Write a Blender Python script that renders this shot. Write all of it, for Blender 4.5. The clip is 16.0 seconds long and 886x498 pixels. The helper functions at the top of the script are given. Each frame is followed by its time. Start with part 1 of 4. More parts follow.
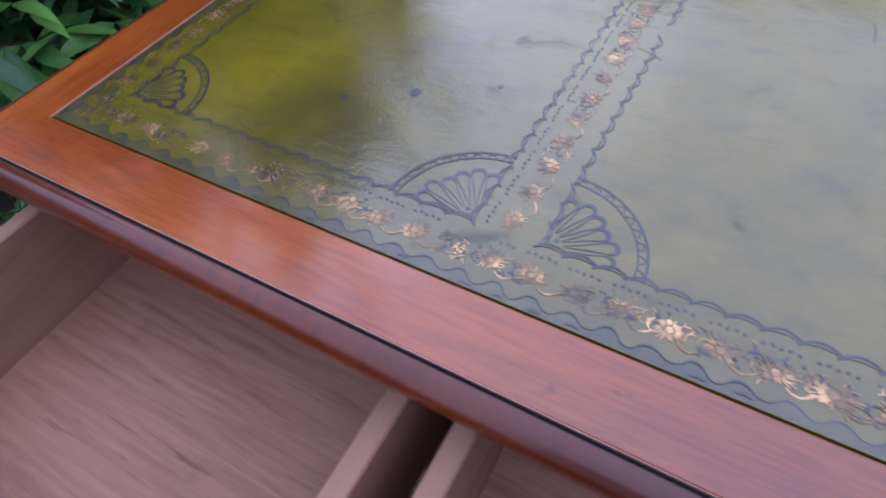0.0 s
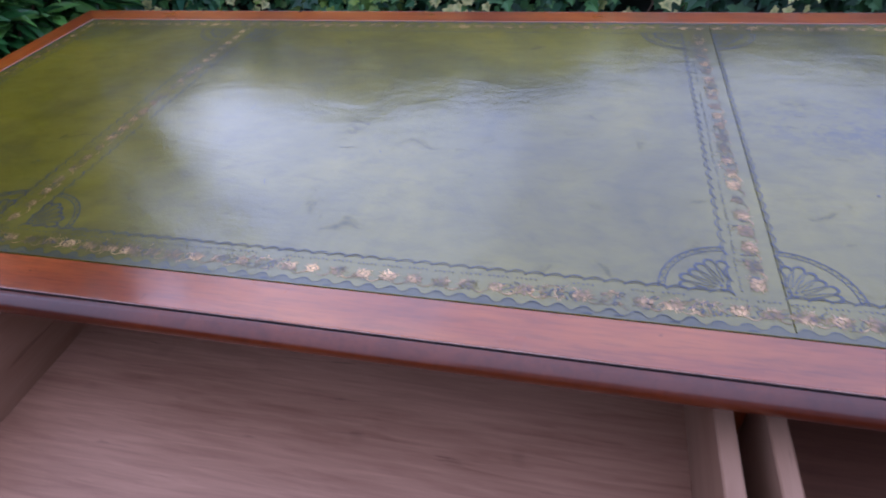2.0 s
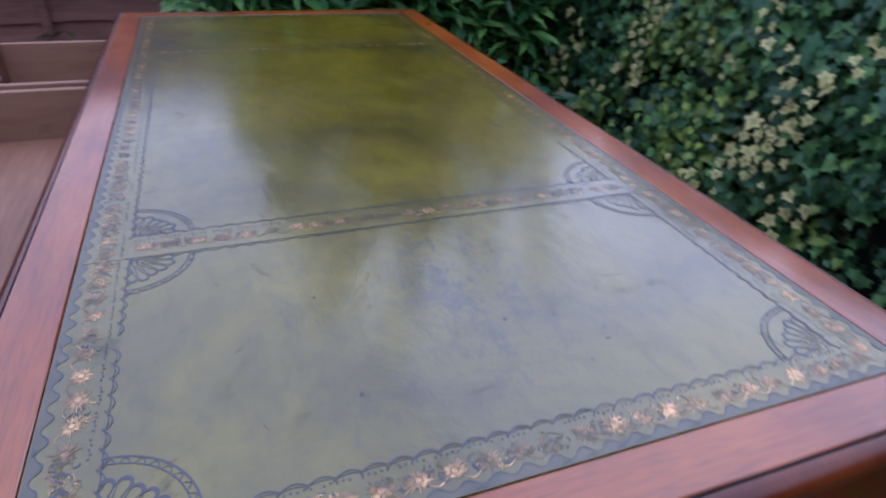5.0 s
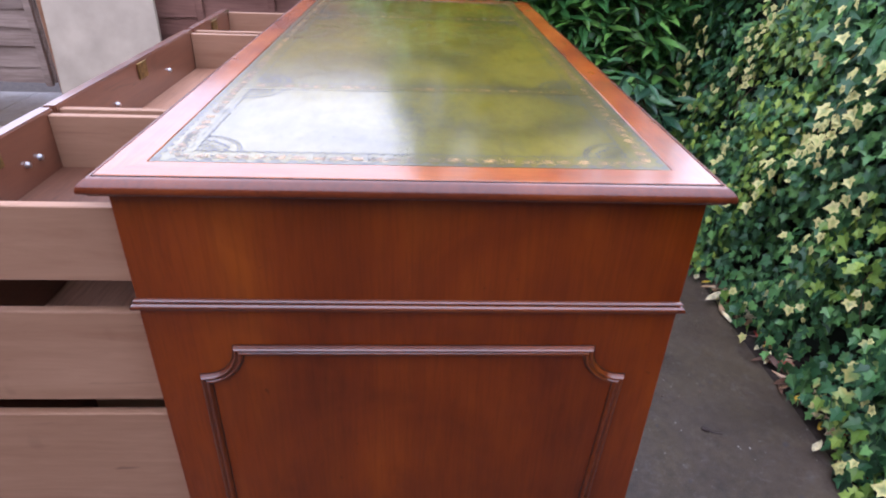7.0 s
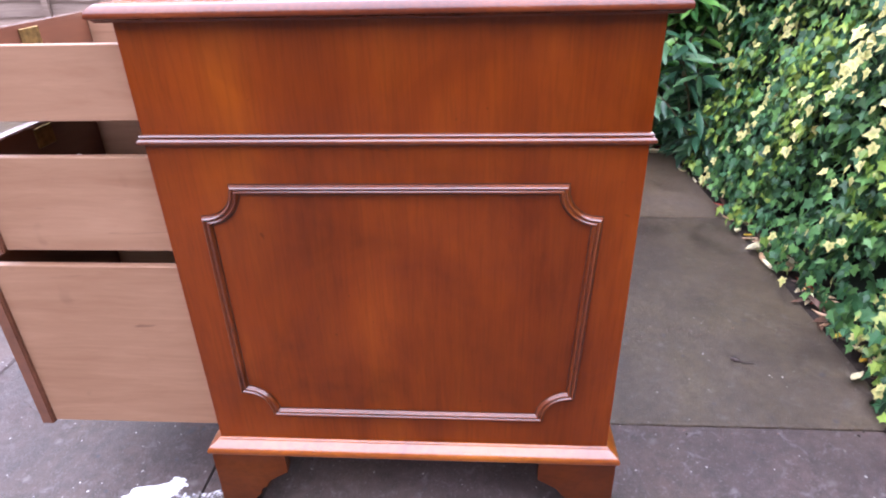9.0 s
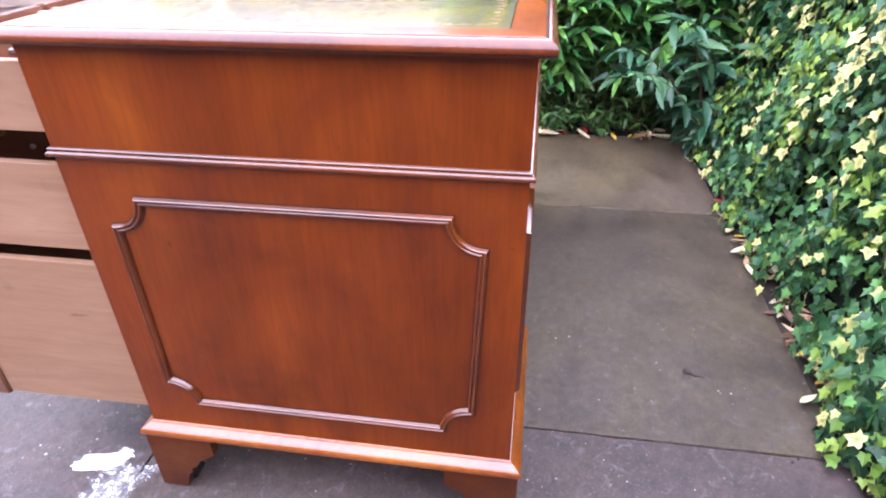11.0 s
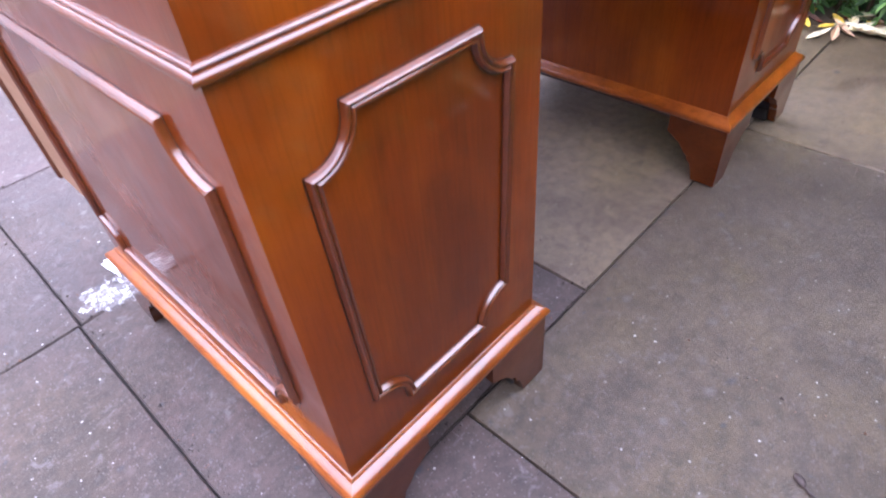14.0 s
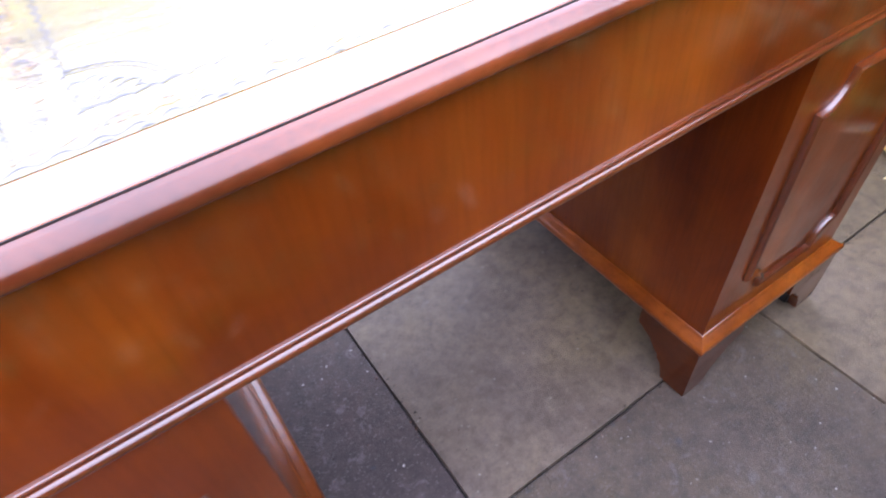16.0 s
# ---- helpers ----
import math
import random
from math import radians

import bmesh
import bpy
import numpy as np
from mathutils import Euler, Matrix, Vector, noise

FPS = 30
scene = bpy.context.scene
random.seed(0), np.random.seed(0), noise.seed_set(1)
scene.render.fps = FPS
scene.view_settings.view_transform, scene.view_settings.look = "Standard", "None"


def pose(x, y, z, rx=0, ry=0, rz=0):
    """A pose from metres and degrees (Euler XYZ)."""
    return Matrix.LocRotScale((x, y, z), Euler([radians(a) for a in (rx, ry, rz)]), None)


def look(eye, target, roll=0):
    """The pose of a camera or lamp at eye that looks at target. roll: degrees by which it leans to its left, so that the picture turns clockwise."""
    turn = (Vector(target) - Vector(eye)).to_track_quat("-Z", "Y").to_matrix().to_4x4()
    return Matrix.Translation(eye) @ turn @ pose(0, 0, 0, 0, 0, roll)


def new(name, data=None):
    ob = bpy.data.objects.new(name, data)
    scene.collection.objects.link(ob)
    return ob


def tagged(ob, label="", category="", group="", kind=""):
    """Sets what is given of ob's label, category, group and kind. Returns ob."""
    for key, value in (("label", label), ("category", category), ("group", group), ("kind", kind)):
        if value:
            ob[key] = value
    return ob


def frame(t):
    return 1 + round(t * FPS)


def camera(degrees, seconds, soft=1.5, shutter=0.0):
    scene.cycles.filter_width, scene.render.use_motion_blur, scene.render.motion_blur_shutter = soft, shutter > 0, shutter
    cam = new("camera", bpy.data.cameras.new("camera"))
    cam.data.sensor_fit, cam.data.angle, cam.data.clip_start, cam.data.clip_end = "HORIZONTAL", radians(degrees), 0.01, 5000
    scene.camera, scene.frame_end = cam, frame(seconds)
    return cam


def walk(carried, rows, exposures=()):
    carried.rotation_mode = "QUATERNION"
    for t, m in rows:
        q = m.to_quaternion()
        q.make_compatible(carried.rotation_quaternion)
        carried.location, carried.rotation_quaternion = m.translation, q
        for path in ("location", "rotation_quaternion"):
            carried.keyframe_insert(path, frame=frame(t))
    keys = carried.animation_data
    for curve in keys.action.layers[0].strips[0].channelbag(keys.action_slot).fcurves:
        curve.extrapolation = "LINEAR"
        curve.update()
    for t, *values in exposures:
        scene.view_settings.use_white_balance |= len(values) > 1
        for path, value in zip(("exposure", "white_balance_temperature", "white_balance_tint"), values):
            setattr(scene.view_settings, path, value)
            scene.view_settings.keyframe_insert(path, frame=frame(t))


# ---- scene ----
cam = camera(72.95, 16.0, soft=2.0, shutter=0.2)
PATH = [
    (0, (-0.2271, -0.3818, 0.9719), (-0.7678, 0.3897, -0.1954), -7.06),
    (0.5, (-0.1382, -0.4158, 0.9916), (-0.6570, 0.4436, -0.1229), -6.01),
    (1, (-0.0208, -0.4542, 1.0147), (-0.4479, 0.5028, -0.0585), -5.51),
    (1.5, (0.0808, -0.4873, 1.0532), (-0.2573, 0.5438, 0.0176), -4.69),
    (2, (0.1771, -0.5351, 1.0537), (-0.1434, 0.5642, 0.0847), -5.51),
    (2.5, (0.2234, -0.6254, 1.0677), (0.0346, 0.5408, 0.1435), -3.21),
    (3, (0.3138, -0.6982, 1.1001), (0.0872, 0.5398, 0.2840), -2.22),
    (3.5, (0.5467, -0.6347, 1.0838), (0.0732, 0.5395, 0.2794), -1.59),
    (4, (0.7349, -0.4968, 1.0629), (0.0489, 0.5701, 0.2621), 0.43),
    (4.5, (0.7525, -0.2716, 1.0339), (-0.1093, 0.6601, 0.2343), 5.30),
    (5, (0.7457, -0.1439, 1.0193), (-0.4370, 0.3318, 0.2288), 3.41),
    (5.2, (0.7675, -0.0908, 1.0188), (-0.4980, 0.1935, 0.2653), 2.61),
    (7.5, (1.2194, 0.0276, 0.9785), (-0.1089, 0.0344, 0.2816), 0.97),
    (8, (1.2622, 0.0709, 0.9321), (-0.1055, 0.0141, 0.3189), 0.02),
    (8.5, (1.2621, 0.0860, 0.8107), (-0.0819, 0.0124, 0.1487), -1.04),
    (11, (1.2121, 0.2878, 0.8934), (-0.0472, 0.0872, 0.1034), -0.74),
    (11.2, (1.1491, 0.3181, 0.8930), (-0.0776, 0.0134, 0.0854), 0.09),
    (11.5, (1.0300, 0.3759, 0.8529), (-0.1377, 0.0649, -0.0357), 2.21),
    (12, (0.8956, 0.4805, 0.7702), (-0.1402, -0.0040, -0.2005), 1.08),
    (12.2, (0.8656, 0.5309, 0.7213), (-0.0589, -0.0770, -0.2915), -0.70),
    (12.5, (0.8357, 0.6078, 0.6405), (0.0437, -0.1090, -0.4126), -1.06),
    (13, (0.7900, 0.6481, 0.5920), (0.0596, -0.0952, -0.4868), -3.22),
    (13.5, (0.7463, 0.6206, 0.6393), (-0.0067, -0.1445, -0.4084), -3.68),
    (14, (0.7283, 0.5990, 0.7565), (-0.0173, -0.2059, -0.2664), -6.03),
    (14.5, (0.6897, 0.6084, 0.8601), (-0.0730, -0.2684, -0.0882), -7.17),
    (15, (0.6105, 0.6036, 0.8997), (-0.1087, -0.3097, -0.0483), -7.93),
    (15.3, (0.5387, 0.5712, 0.9014), (-0.1480, -0.3051, -0.1038), -6.57),
    (15.5, (0.4859, 0.5507, 0.9110), (-0.1573, -0.3158, -0.1308), -5.03),
    (16, (0.2655, 0.5220, 0.9127), (-0.2449, -0.3650, -0.1840), -6.27),
]
EXPOSURES = [(0, 0.04, 5030, 22), (1, -0.04, 4830, 21), (2, -0.06, 4780, 21), (3.5, -0.28, 5130, 23), (4.5, -0.34, 5230, 23), (5.2, -0.16, 4830, 21), (7.3, 1.34, 5540, 17), (8.0, 1.72, 5540, 17), (8.7, 2.12, 5700, 18), (11, 2.4, 5600, 16), (13, 2.27, 5600, 17), (14.5, 2.6, 5450, 19), (15.2, 2.5, 5450, 19), (16, 2.26, 5450, 19)]
walk(cam, [(t, look(eye, target, roll)) for t, eye, target, roll in PATH], exposures=EXPOSURES)

# ---- sky and sun: a bright overcast day ----
world = bpy.data.worlds.new("overcast_sky")
scene.world = world
world.use_nodes = True
wn = world.node_tree
sky = wn.nodes.new("ShaderNodeTexSky")
sky.sky_type = "NISHITA"
sky.sun_disc = False
sky.sun_elevation = radians(22)
sky.sun_rotation = radians(-42)
sky.air_density, sky.dust_density, sky.ozone_density = 1.0, 1.5, 1.5
pale = wn.nodes.new("ShaderNodeHueSaturation")
pale.inputs["Saturation"].default_value = 0.8
wn.links.new(sky.outputs[0], pale.inputs["Color"])
cloud = wn.nodes.new("ShaderNodeMix")
cloud.data_type = "RGBA"
cloud.inputs[0].default_value = 0.75
cloud.inputs[7].default_value = (12.2, 11.7, 12.6, 1)      # the even white of a closed cloud cover
wn.links.new(pale.outputs[0], cloud.inputs[6])
where = wn.nodes.new("ShaderNodeTexCoord")
billow = wn.nodes.new("ShaderNodeTexNoise")
billow.inputs["Scale"].default_value, billow.inputs["Detail"].default_value = 2.6, 4.0
wn.links.new(where.outputs["Generated"], billow.inputs["Vector"])
thick = wn.nodes.new("ShaderNodeValToRGB")
thick.color_ramp.elements[0].position, thick.color_ramp.elements[0].color = 0.32, (0.93, 0.94, 0.98, 1)
thick.color_ramp.elements[1].position, thick.color_ramp.elements[1].color = 0.68, (1.0, 1.0, 1.0, 1)
wn.links.new(billow.outputs["Fac"], thick.inputs[0])
shade = wn.nodes.new("ShaderNodeMix")
shade.data_type, shade.blend_type = "RGBA", "MULTIPLY"
shade.inputs[0].default_value = 1.0
wn.links.new(cloud.outputs[2], shade.inputs[6])
wn.links.new(thick.outputs[0], shade.inputs[7])
wn.nodes["Background"].inputs[1].default_value = 0.15

sun = new("sun", bpy.data.lights.new("sun", "SUN"))
# the veiled sun stands low over the corner where hedge and fence meet
SUN_FROM = Vector((-1.34, 1.42, 0.68)).normalized()
sun.data.energy, sun.data.angle, sun.data.color = 0.5, radians(70), (1.0, 0.98, 0.96)
sun.matrix_world = look(SUN_FROM * 3, (0, 0, 0))
# the cloud cover is brighter round the sun
toward = wn.nodes.new("ShaderNodeVectorMath")
toward.operation = "DOT_PRODUCT"
toward.inputs[1].default_value = SUN_FROM
wn.links.new(where.outputs["Generated"], toward.inputs[0])
glow = wn.nodes.new("ShaderNodeMapRange")
glow.interpolation_type = "SMOOTHSTEP"
for slot, value in zip(("From Min", "From Max", "To Min", "To Max"), (0.80, 0.99, 1.0, 1.03)):
    glow.inputs[slot].default_value = value
wn.links.new(toward.outputs["Value"], glow.inputs["Value"])
lit = wn.nodes.new("ShaderNodeVectorMath")
lit.operation = "SCALE"
wn.links.new(shade.outputs[2], lit.inputs[0])
wn.links.new(glow.outputs[0], lit.inputs["Scale"])
# a closed cover is about three times as bright overhead as at the horizon
height = wn.nodes.new("ShaderNodeSeparateXYZ")
wn.links.new(where.outputs["Generated"], height.inputs[0])
climb = wn.nodes.new("ShaderNodeMapRange")
for slot, value in zip(("From Min", "From Max", "To Min", "To Max"), (0.0, 1.0, 0.62, 1.34)):
    climb.inputs[slot].default_value = value
wn.links.new(height.outputs[2], climb.inputs["Value"])
dome = wn.nodes.new("ShaderNodeVectorMath")
dome.operation = "SCALE"
wn.links.new(lit.outputs[0], dome.inputs[0])
wn.links.new(climb.outputs[0], dome.inputs["Scale"])
wn.links.new(dome.outputs[0], wn.nodes["Background"].inputs[0])


# ---- materials ----
def nodes(name, rough=0.5, spec=0.5):
    m = bpy.data.materials.new(name)
    m.use_nodes = True
    t = m.node_tree
    b = t.nodes["Principled BSDF"]
    b.inputs["Roughness"].default_value = rough
    b.inputs["Specular IOR Level"].default_value = spec
    return m, t, b


def link(t, a, b):
    t.links.new(a, b)


def world_coords(t, scale=(1, 1, 1)):
    g, m = t.nodes.new("ShaderNodeNewGeometry"), t.nodes.new("ShaderNodeMapping")
    m.inputs["Scale"].default_value = scale
    link(t, g.outputs["Position"], m.inputs["Vector"])
    return m.outputs[0]


def noise_tex(t, vec, scale, detail=4, rough=0.55, warp=0.0):
    n = t.nodes.new("ShaderNodeTexNoise")
    n.inputs["Scale"].default_value, n.inputs["Detail"].default_value = scale, detail
    n.inputs["Roughness"].default_value, n.inputs["Distortion"].default_value = rough, warp
    link(t, vec, n.inputs["Vector"])
    return n.outputs["Fac"]


def ramp(t, fac, *stops):
    r = t.nodes.new("ShaderNodeValToRGB")
    while len(r.color_ramp.elements) < len(stops):
        r.color_ramp.elements.new(0.5)
    for e, (p, c) in zip(r.color_ramp.elements, stops):
        e.position = p
        e.color = (*c, 1) if len(c) == 3 else (c[0], c[0], c[0], 1)
    link(t, fac, r.inputs[0])
    return r.outputs[0]


def mixed(t, fac, a, b, how="MIX"):
    m = t.nodes.new("ShaderNodeMix")
    m.data_type, m.blend_type = "RGBA", how
    for value, slot in ((fac, 0), (a, 6), (b, 7)):
        if isinstance(value, (int, float)):
            m.inputs[slot].default_value = value
        elif isinstance(value, tuple):
            m.inputs[slot].default_value = (*value, 1)
        else:
            link(t, value, m.inputs[slot])
    return m.outputs[2]


def bump(t, b, height, strength, distance, coat=False):
    n = t.nodes.new("ShaderNodeBump")
    n.inputs["Strength"].default_value, n.inputs["Distance"].default_value = strength, distance
    link(t, height, n.inputs["Height"])
    link(t, n.outputs[0], b.inputs["Normal"])
    if coat:
        link(t, n.outputs[0], b.inputs["Coat Normal"])


def polished(name, dark, mid, light, grain, rough=0.3, coat=0.85, coat_rough=0.07, coat_ior=1.5, pore=0.3, pore_size=4.5):
    """French-polished veneer: grain is the stretch of the figure, long across the fibres."""
    m, t, b = nodes(name, rough, 0.12)
    v = world_coords(t, grain)
    fine = noise_tex(t, v, 6.0, 6, 0.65, 0.6)
    broad = noise_tex(t, world_coords(t, tuple(g ** 0.6 for g in grain)), 2.2, 3, 0.5, 0.4)
    pores = noise_tex(t, world_coords(t, tuple(g * pore_size for g in grain)), 9.0, 3, 0.6)
    c = ramp(t, fine, (0.25, dark), (0.5, mid), (0.78, light))
    c = mixed(t, 0.76, c, ramp(t, broad, (0.22, dark), (0.5, mid), (0.80, light)))
    c = mixed(t, pore, c, ramp(t, pores, (0.35, (0.45,)), (0.55, (1.0,))), "MULTIPLY")
    blot = noise_tex(t, world_coords(t), 5.0, 4, 0.55, 0.5)
    c = mixed(t, 0.55, c, ramp(t, blot, (0.34, (0.42, 0.34, 0.30)), (0.48, (0.84, 0.80, 0.78)), (0.64, (1.22, 1.32, 1.2))), "MULTIPLY")
    smudge = noise_tex(t, world_coords(t, tuple(g ** 0.5 for g in grain)), 5.0, 6, 0.7, 0.8)
    c = mixed(t, 0.3, c, ramp(t, smudge, (0.30, (0.34, 0.26, 0.22)), (0.44, (1.0, 1.0, 1.0))), "MULTIPLY")
    nicks = noise_tex(t, world_coords(t), 75.0, 2, 0.5)
    c = mixed(t, 0.6, c, ramp(t, nicks, (0.20, (0.3,)), (0.26, (1.0,))), "MULTIPLY")
    link(t, c, b.inputs["Base Color"])
    b.inputs["Coat Weight"].default_value, b.inputs["Coat Roughness"].default_value = coat, coat_rough
    b.inputs["Coat IOR"].default_value = coat_ior
    link(t, ramp(t, noise_tex(t, world_coords(t), 14.0, 4), (0.3, (rough - 0.06,)), (0.7, (rough + 0.1,))), b.inputs["Roughness"])
    bump(t, b, pores, 0.05, 0.002)
    return m


D, M, L = (0.078, 0.0100, 0.0006), (0.168, 0.0282, 0.0009), (0.280, 0.0655, 0.0018)
WOOD_UP = polished("veneer_upright_grain", D, M, L, (6, 6, 0.4), 0.36, 0.95, 0.085, 1.41, 0.24)
WOOD_LONG = polished("veneer_long_grain", D, M, L, (0.4, 6, 6), 0.36, 0.95, 0.10, 1.42, 0.24)
TOP_LONG = polished("top_border_long_grain", (0.075, 0.0100, 0.0016), (0.285, 0.0600, 0.0050), (0.500, 0.1560, 0.0170), (1.1, 15, 15), 0.32, 0.95, 0.12, 1.78, 0.45, 4.0)
TOP_DEEP = polished("top_border_cross_grain", (0.075, 0.0100, 0.0016), (0.285, 0.0600, 0.0050), (0.500, 0.1560, 0.0170), (15, 1.1, 15), 0.32, 0.95, 0.12, 1.78, 0.45, 4.0)
MOULD = polished("moulding_mahogany", (0.0544, 0.0082, 0.0014), (0.136, 0.0258, 0.0027), (0.2176, 0.0517, 0.0054), (3, 3, 3), 0.34, 1.0, 0.21, 1.75)
# brown mahogany, darkened further for the shade under the plinth
FOOT = polished("shaded_foot_mahogany", (0.0300, 0.0049, 0.0009), (0.082, 0.0160, 0.0014), (0.140, 0.0345, 0.0028), (2, 2, 4), 0.34, 0.9, 0.1, 1.4)
EDGE = polished("edge_mahogany", (0.036, 0.0050, 0.0018), (0.105, 0.0185, 0.0036), (0.215, 0.0480, 0.0070), (3, 3, 3), 0.34, 1.0, 0.18, 1.50)
PLINTH = polished("plinth_mahogany", (0.100, 0.0160, 0.0015), (0.260, 0.0600, 0.004), (0.420, 0.125, 0.008), (2, 2, 5), 0.34, 1.0, 0.19, 1.70)


def raw_wood(name, dark, light, grain, rough=0.6):
    m, t, b = nodes(name, rough, 0.35)
    fine = noise_tex(t, world_coords(t, grain), 8.0, 6, 0.65, 0.5)
    broad = noise_tex(t, world_coords(t, tuple(g ** 0.5 for g in grain)), 3.0, 3)
    c = mixed(t, 0.45, ramp(t, fine, (0.3, dark), (0.7, light)), ramp(t, broad, (0.3, dark), (0.7, light)))
    spots = noise_tex(t, world_coords(t), 22.0, 2)
    c = mixed(t, 0.3, c, ramp(t, spots, (0.24, (0.5,)), (0.34, (1.0,))), "MULTIPLY")
    cracks = noise_tex(t, world_coords(t, tuple(g * 1.3 for g in grain)), 5.0, 4, 0.6, 0.8)
    c = mixed(t, 0.55, c, ramp(t, cracks, (0.27, (0.30, 0.26, 0.26)), (0.35, (1.0, 1.0, 1.0))), "MULTIPLY")
    link(t, c, b.inputs["Base Color"])
    bump(t, b, fine, 0.12, 0.002)
    return m


WORN = raw_wood("rubbed_bare_edge", (0.16, 0.055, 0.030), (0.62, 0.40, 0.30), (6, 30, 30), 0.5)
DRAWER_SIDE = raw_wood("raw_drawer_side", (0.2224, 0.1143, 0.0619), (0.3529, 0.2070, 0.1272), (12, 0.8, 8))
DRAWER_BACK = raw_wood("raw_drawer_back", (0.1587, 0.0760, 0.0331), (0.2513, 0.1322, 0.0628), (0.8, 12, 8))
DRAWER_FLOOR = raw_wood("plywood_drawer_bottom", (0.1653, 0.0740, 0.0397), (0.3835, 0.2063, 0.1256), (1.6, 24, 18), 0.5)
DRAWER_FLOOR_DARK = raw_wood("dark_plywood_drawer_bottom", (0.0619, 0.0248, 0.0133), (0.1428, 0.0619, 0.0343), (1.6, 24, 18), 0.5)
DRAWER_FACE = raw_wood("stained_front_back", (0.0836, 0.0266, 0.0137), (0.1596, 0.057, 0.0274), (0.8, 9, 9), 0.42)
front_coat = DRAWER_FACE.node_tree.nodes["Principled BSDF"]
front_coat.inputs["Coat Weight"].default_value, front_coat.inputs["Coat Roughness"].default_value, front_coat.inputs["Coat IOR"].default_value = 1.0, 0.12, 1.7


def plain(name, colour, rough=0.5, metal=0.0, vary=0.25, scale=30.0):
    m, t, b = nodes(name, rough)
    b.inputs["Metallic"].default_value = metal
    n = noise_tex(t, world_coords(t), scale, 4)
    lo, hi = tuple(c * (1 - vary) for c in colour), tuple(min(1, c * (1 + vary)) for c in colour)
    link(t, ramp(t, n, (0.3, lo), (0.7, hi)), b.inputs["Base Color"])
    bump(t, b, n, 0.1, 0.002)
    return m


BRASS = plain("aged_brass", (0.27, 0.18, 0.065), 0.45, 0.9, 0.4, 120)
STEEL = plain("zinc_screw", (0.55, 0.55, 0.56), 0.35, 1.0, 0.2, 120)
BEAD_LINE = plain("dark_bead_line", (0.035, 0.008, 0.003), 0.45, 0.0, 0.4, 60)
GROOVE = plain("dark_groove", (0.02, 0.012, 0.01), 0.6)
GLIDE = plain("black_glide", (0.015, 0.015, 0.016), 0.5)


def leather(name):
    m, t, b = nodes(name, 0.34, 0.25)
    w = world_coords(t)
    cloud = noise_tex(t, w, 6.0, 5, 0.62, 0.5)
    c = ramp(t, cloud, (0.28, (0.0660, 0.0540, 0.0008)), (0.5, (0.1320, 0.1090, 0.0014)), (0.74, (0.2000, 0.1600, 0.0022)))
    smear = noise_tex(t, world_coords(t, (1, 2.0, 1)), 30.0, 6, 0.7, 0.3)
    c = mixed(t, 0.4, c, ramp(t, smear, (0.32, (0.45, 0.46, 0.5)), (0.50, (1.0, 1.0, 1.0)), (0.72, (1.25, 1.2, 1.1))), "MULTIPLY")
    stain = noise_tex(t, w, 30.0, 4, 0.6, 0.8)
    c = mixed(t, 0.8, c, ramp(t, stain, (0.25, (0.25, 0.27, 0.33)), (0.36, (1.0, 1.0, 1.0))), "MULTIPLY")
    # a long patch of dark crazing where something damp once stood
    off = t.nodes.new("ShaderNodeVectorMath")
    off.operation = "DISTANCE"
    link(t, world_coords(t, (0.45, 1, 1)), off.inputs[0])
    off.inputs[1].default_value = (0.186, 0.008, 0.764)
    near = ramp(t, off.outputs["Value"], (0.015, (1.0,)), (0.075, (0.0,)))
    craze = mixed(t, 0.5, noise_tex(t, world_coords(t, (1, 1.5, 1)), 120.0, 4, 0.7, 0.4), noise_tex(t, w, 36.0, 3, 0.6, 0.5))
    craze = mixed(t, 1.0, ramp(t, craze, (0.42, (1.0,)), (0.53, (0.0,))), near, "MULTIPLY")
    c = mixed(t, mixed(t, 1.0, craze, (0.62, 0.62, 0.62), "MULTIPLY"), c, (0.016, 0.018, 0.022))
    link(t, c, b.inputs["Base Color"])
    gloss = noise_tex(t, world_coords(t, (1, 1.8, 1)), 16.0, 6, 0.7, 0.3)
    link(t, ramp(t, gloss, (0.3, (0.46,)), (0.7, (0.30,))), b.inputs["Roughness"])
    link(t, ramp(t, gloss, (0.30, (0.12,)), (0.48, (0.080,)), (0.7, (0.055,))), b.inputs["Coat Roughness"])
    link(t, ramp(t, stain, (0.26, (0.7,)), (0.42, (1.0,))), b.inputs["Coat Weight"])
    b.inputs["Coat IOR"].default_value = 1.76
    grain = noise_tex(t, w, 420.0, 3, 0.6)
    swell = noise_tex(t, world_coords(t, (1, 2.0, 1)), 11.0, 5, 0.6, 0.6)
    h = mixed(t, 0.86, grain, swell)
    bump(t, b, h, 0.21, 0.003, coat=True)
    return m


LEATHER = leather("olive_green_leather")


def lacquered(m, weight):
    b = m.node_tree.nodes["Principled BSDF"]
    b.inputs["Coat Weight"].default_value, b.inputs["Coat Roughness"].default_value, b.inputs["Coat IOR"].default_value = weight, 0.18, 1.8
    return m


INK = plain("blind_tooling", (0.016, 0.019, 0.030), 0.42, 0.0, 0.5, 90)
FRINGE = lacquered(plain("blind_tooled_fringe", (0.052, 0.045, 0.010), 0.36, 0.0, 0.5, 45), 0.7)
lacquered(INK, 0.62)


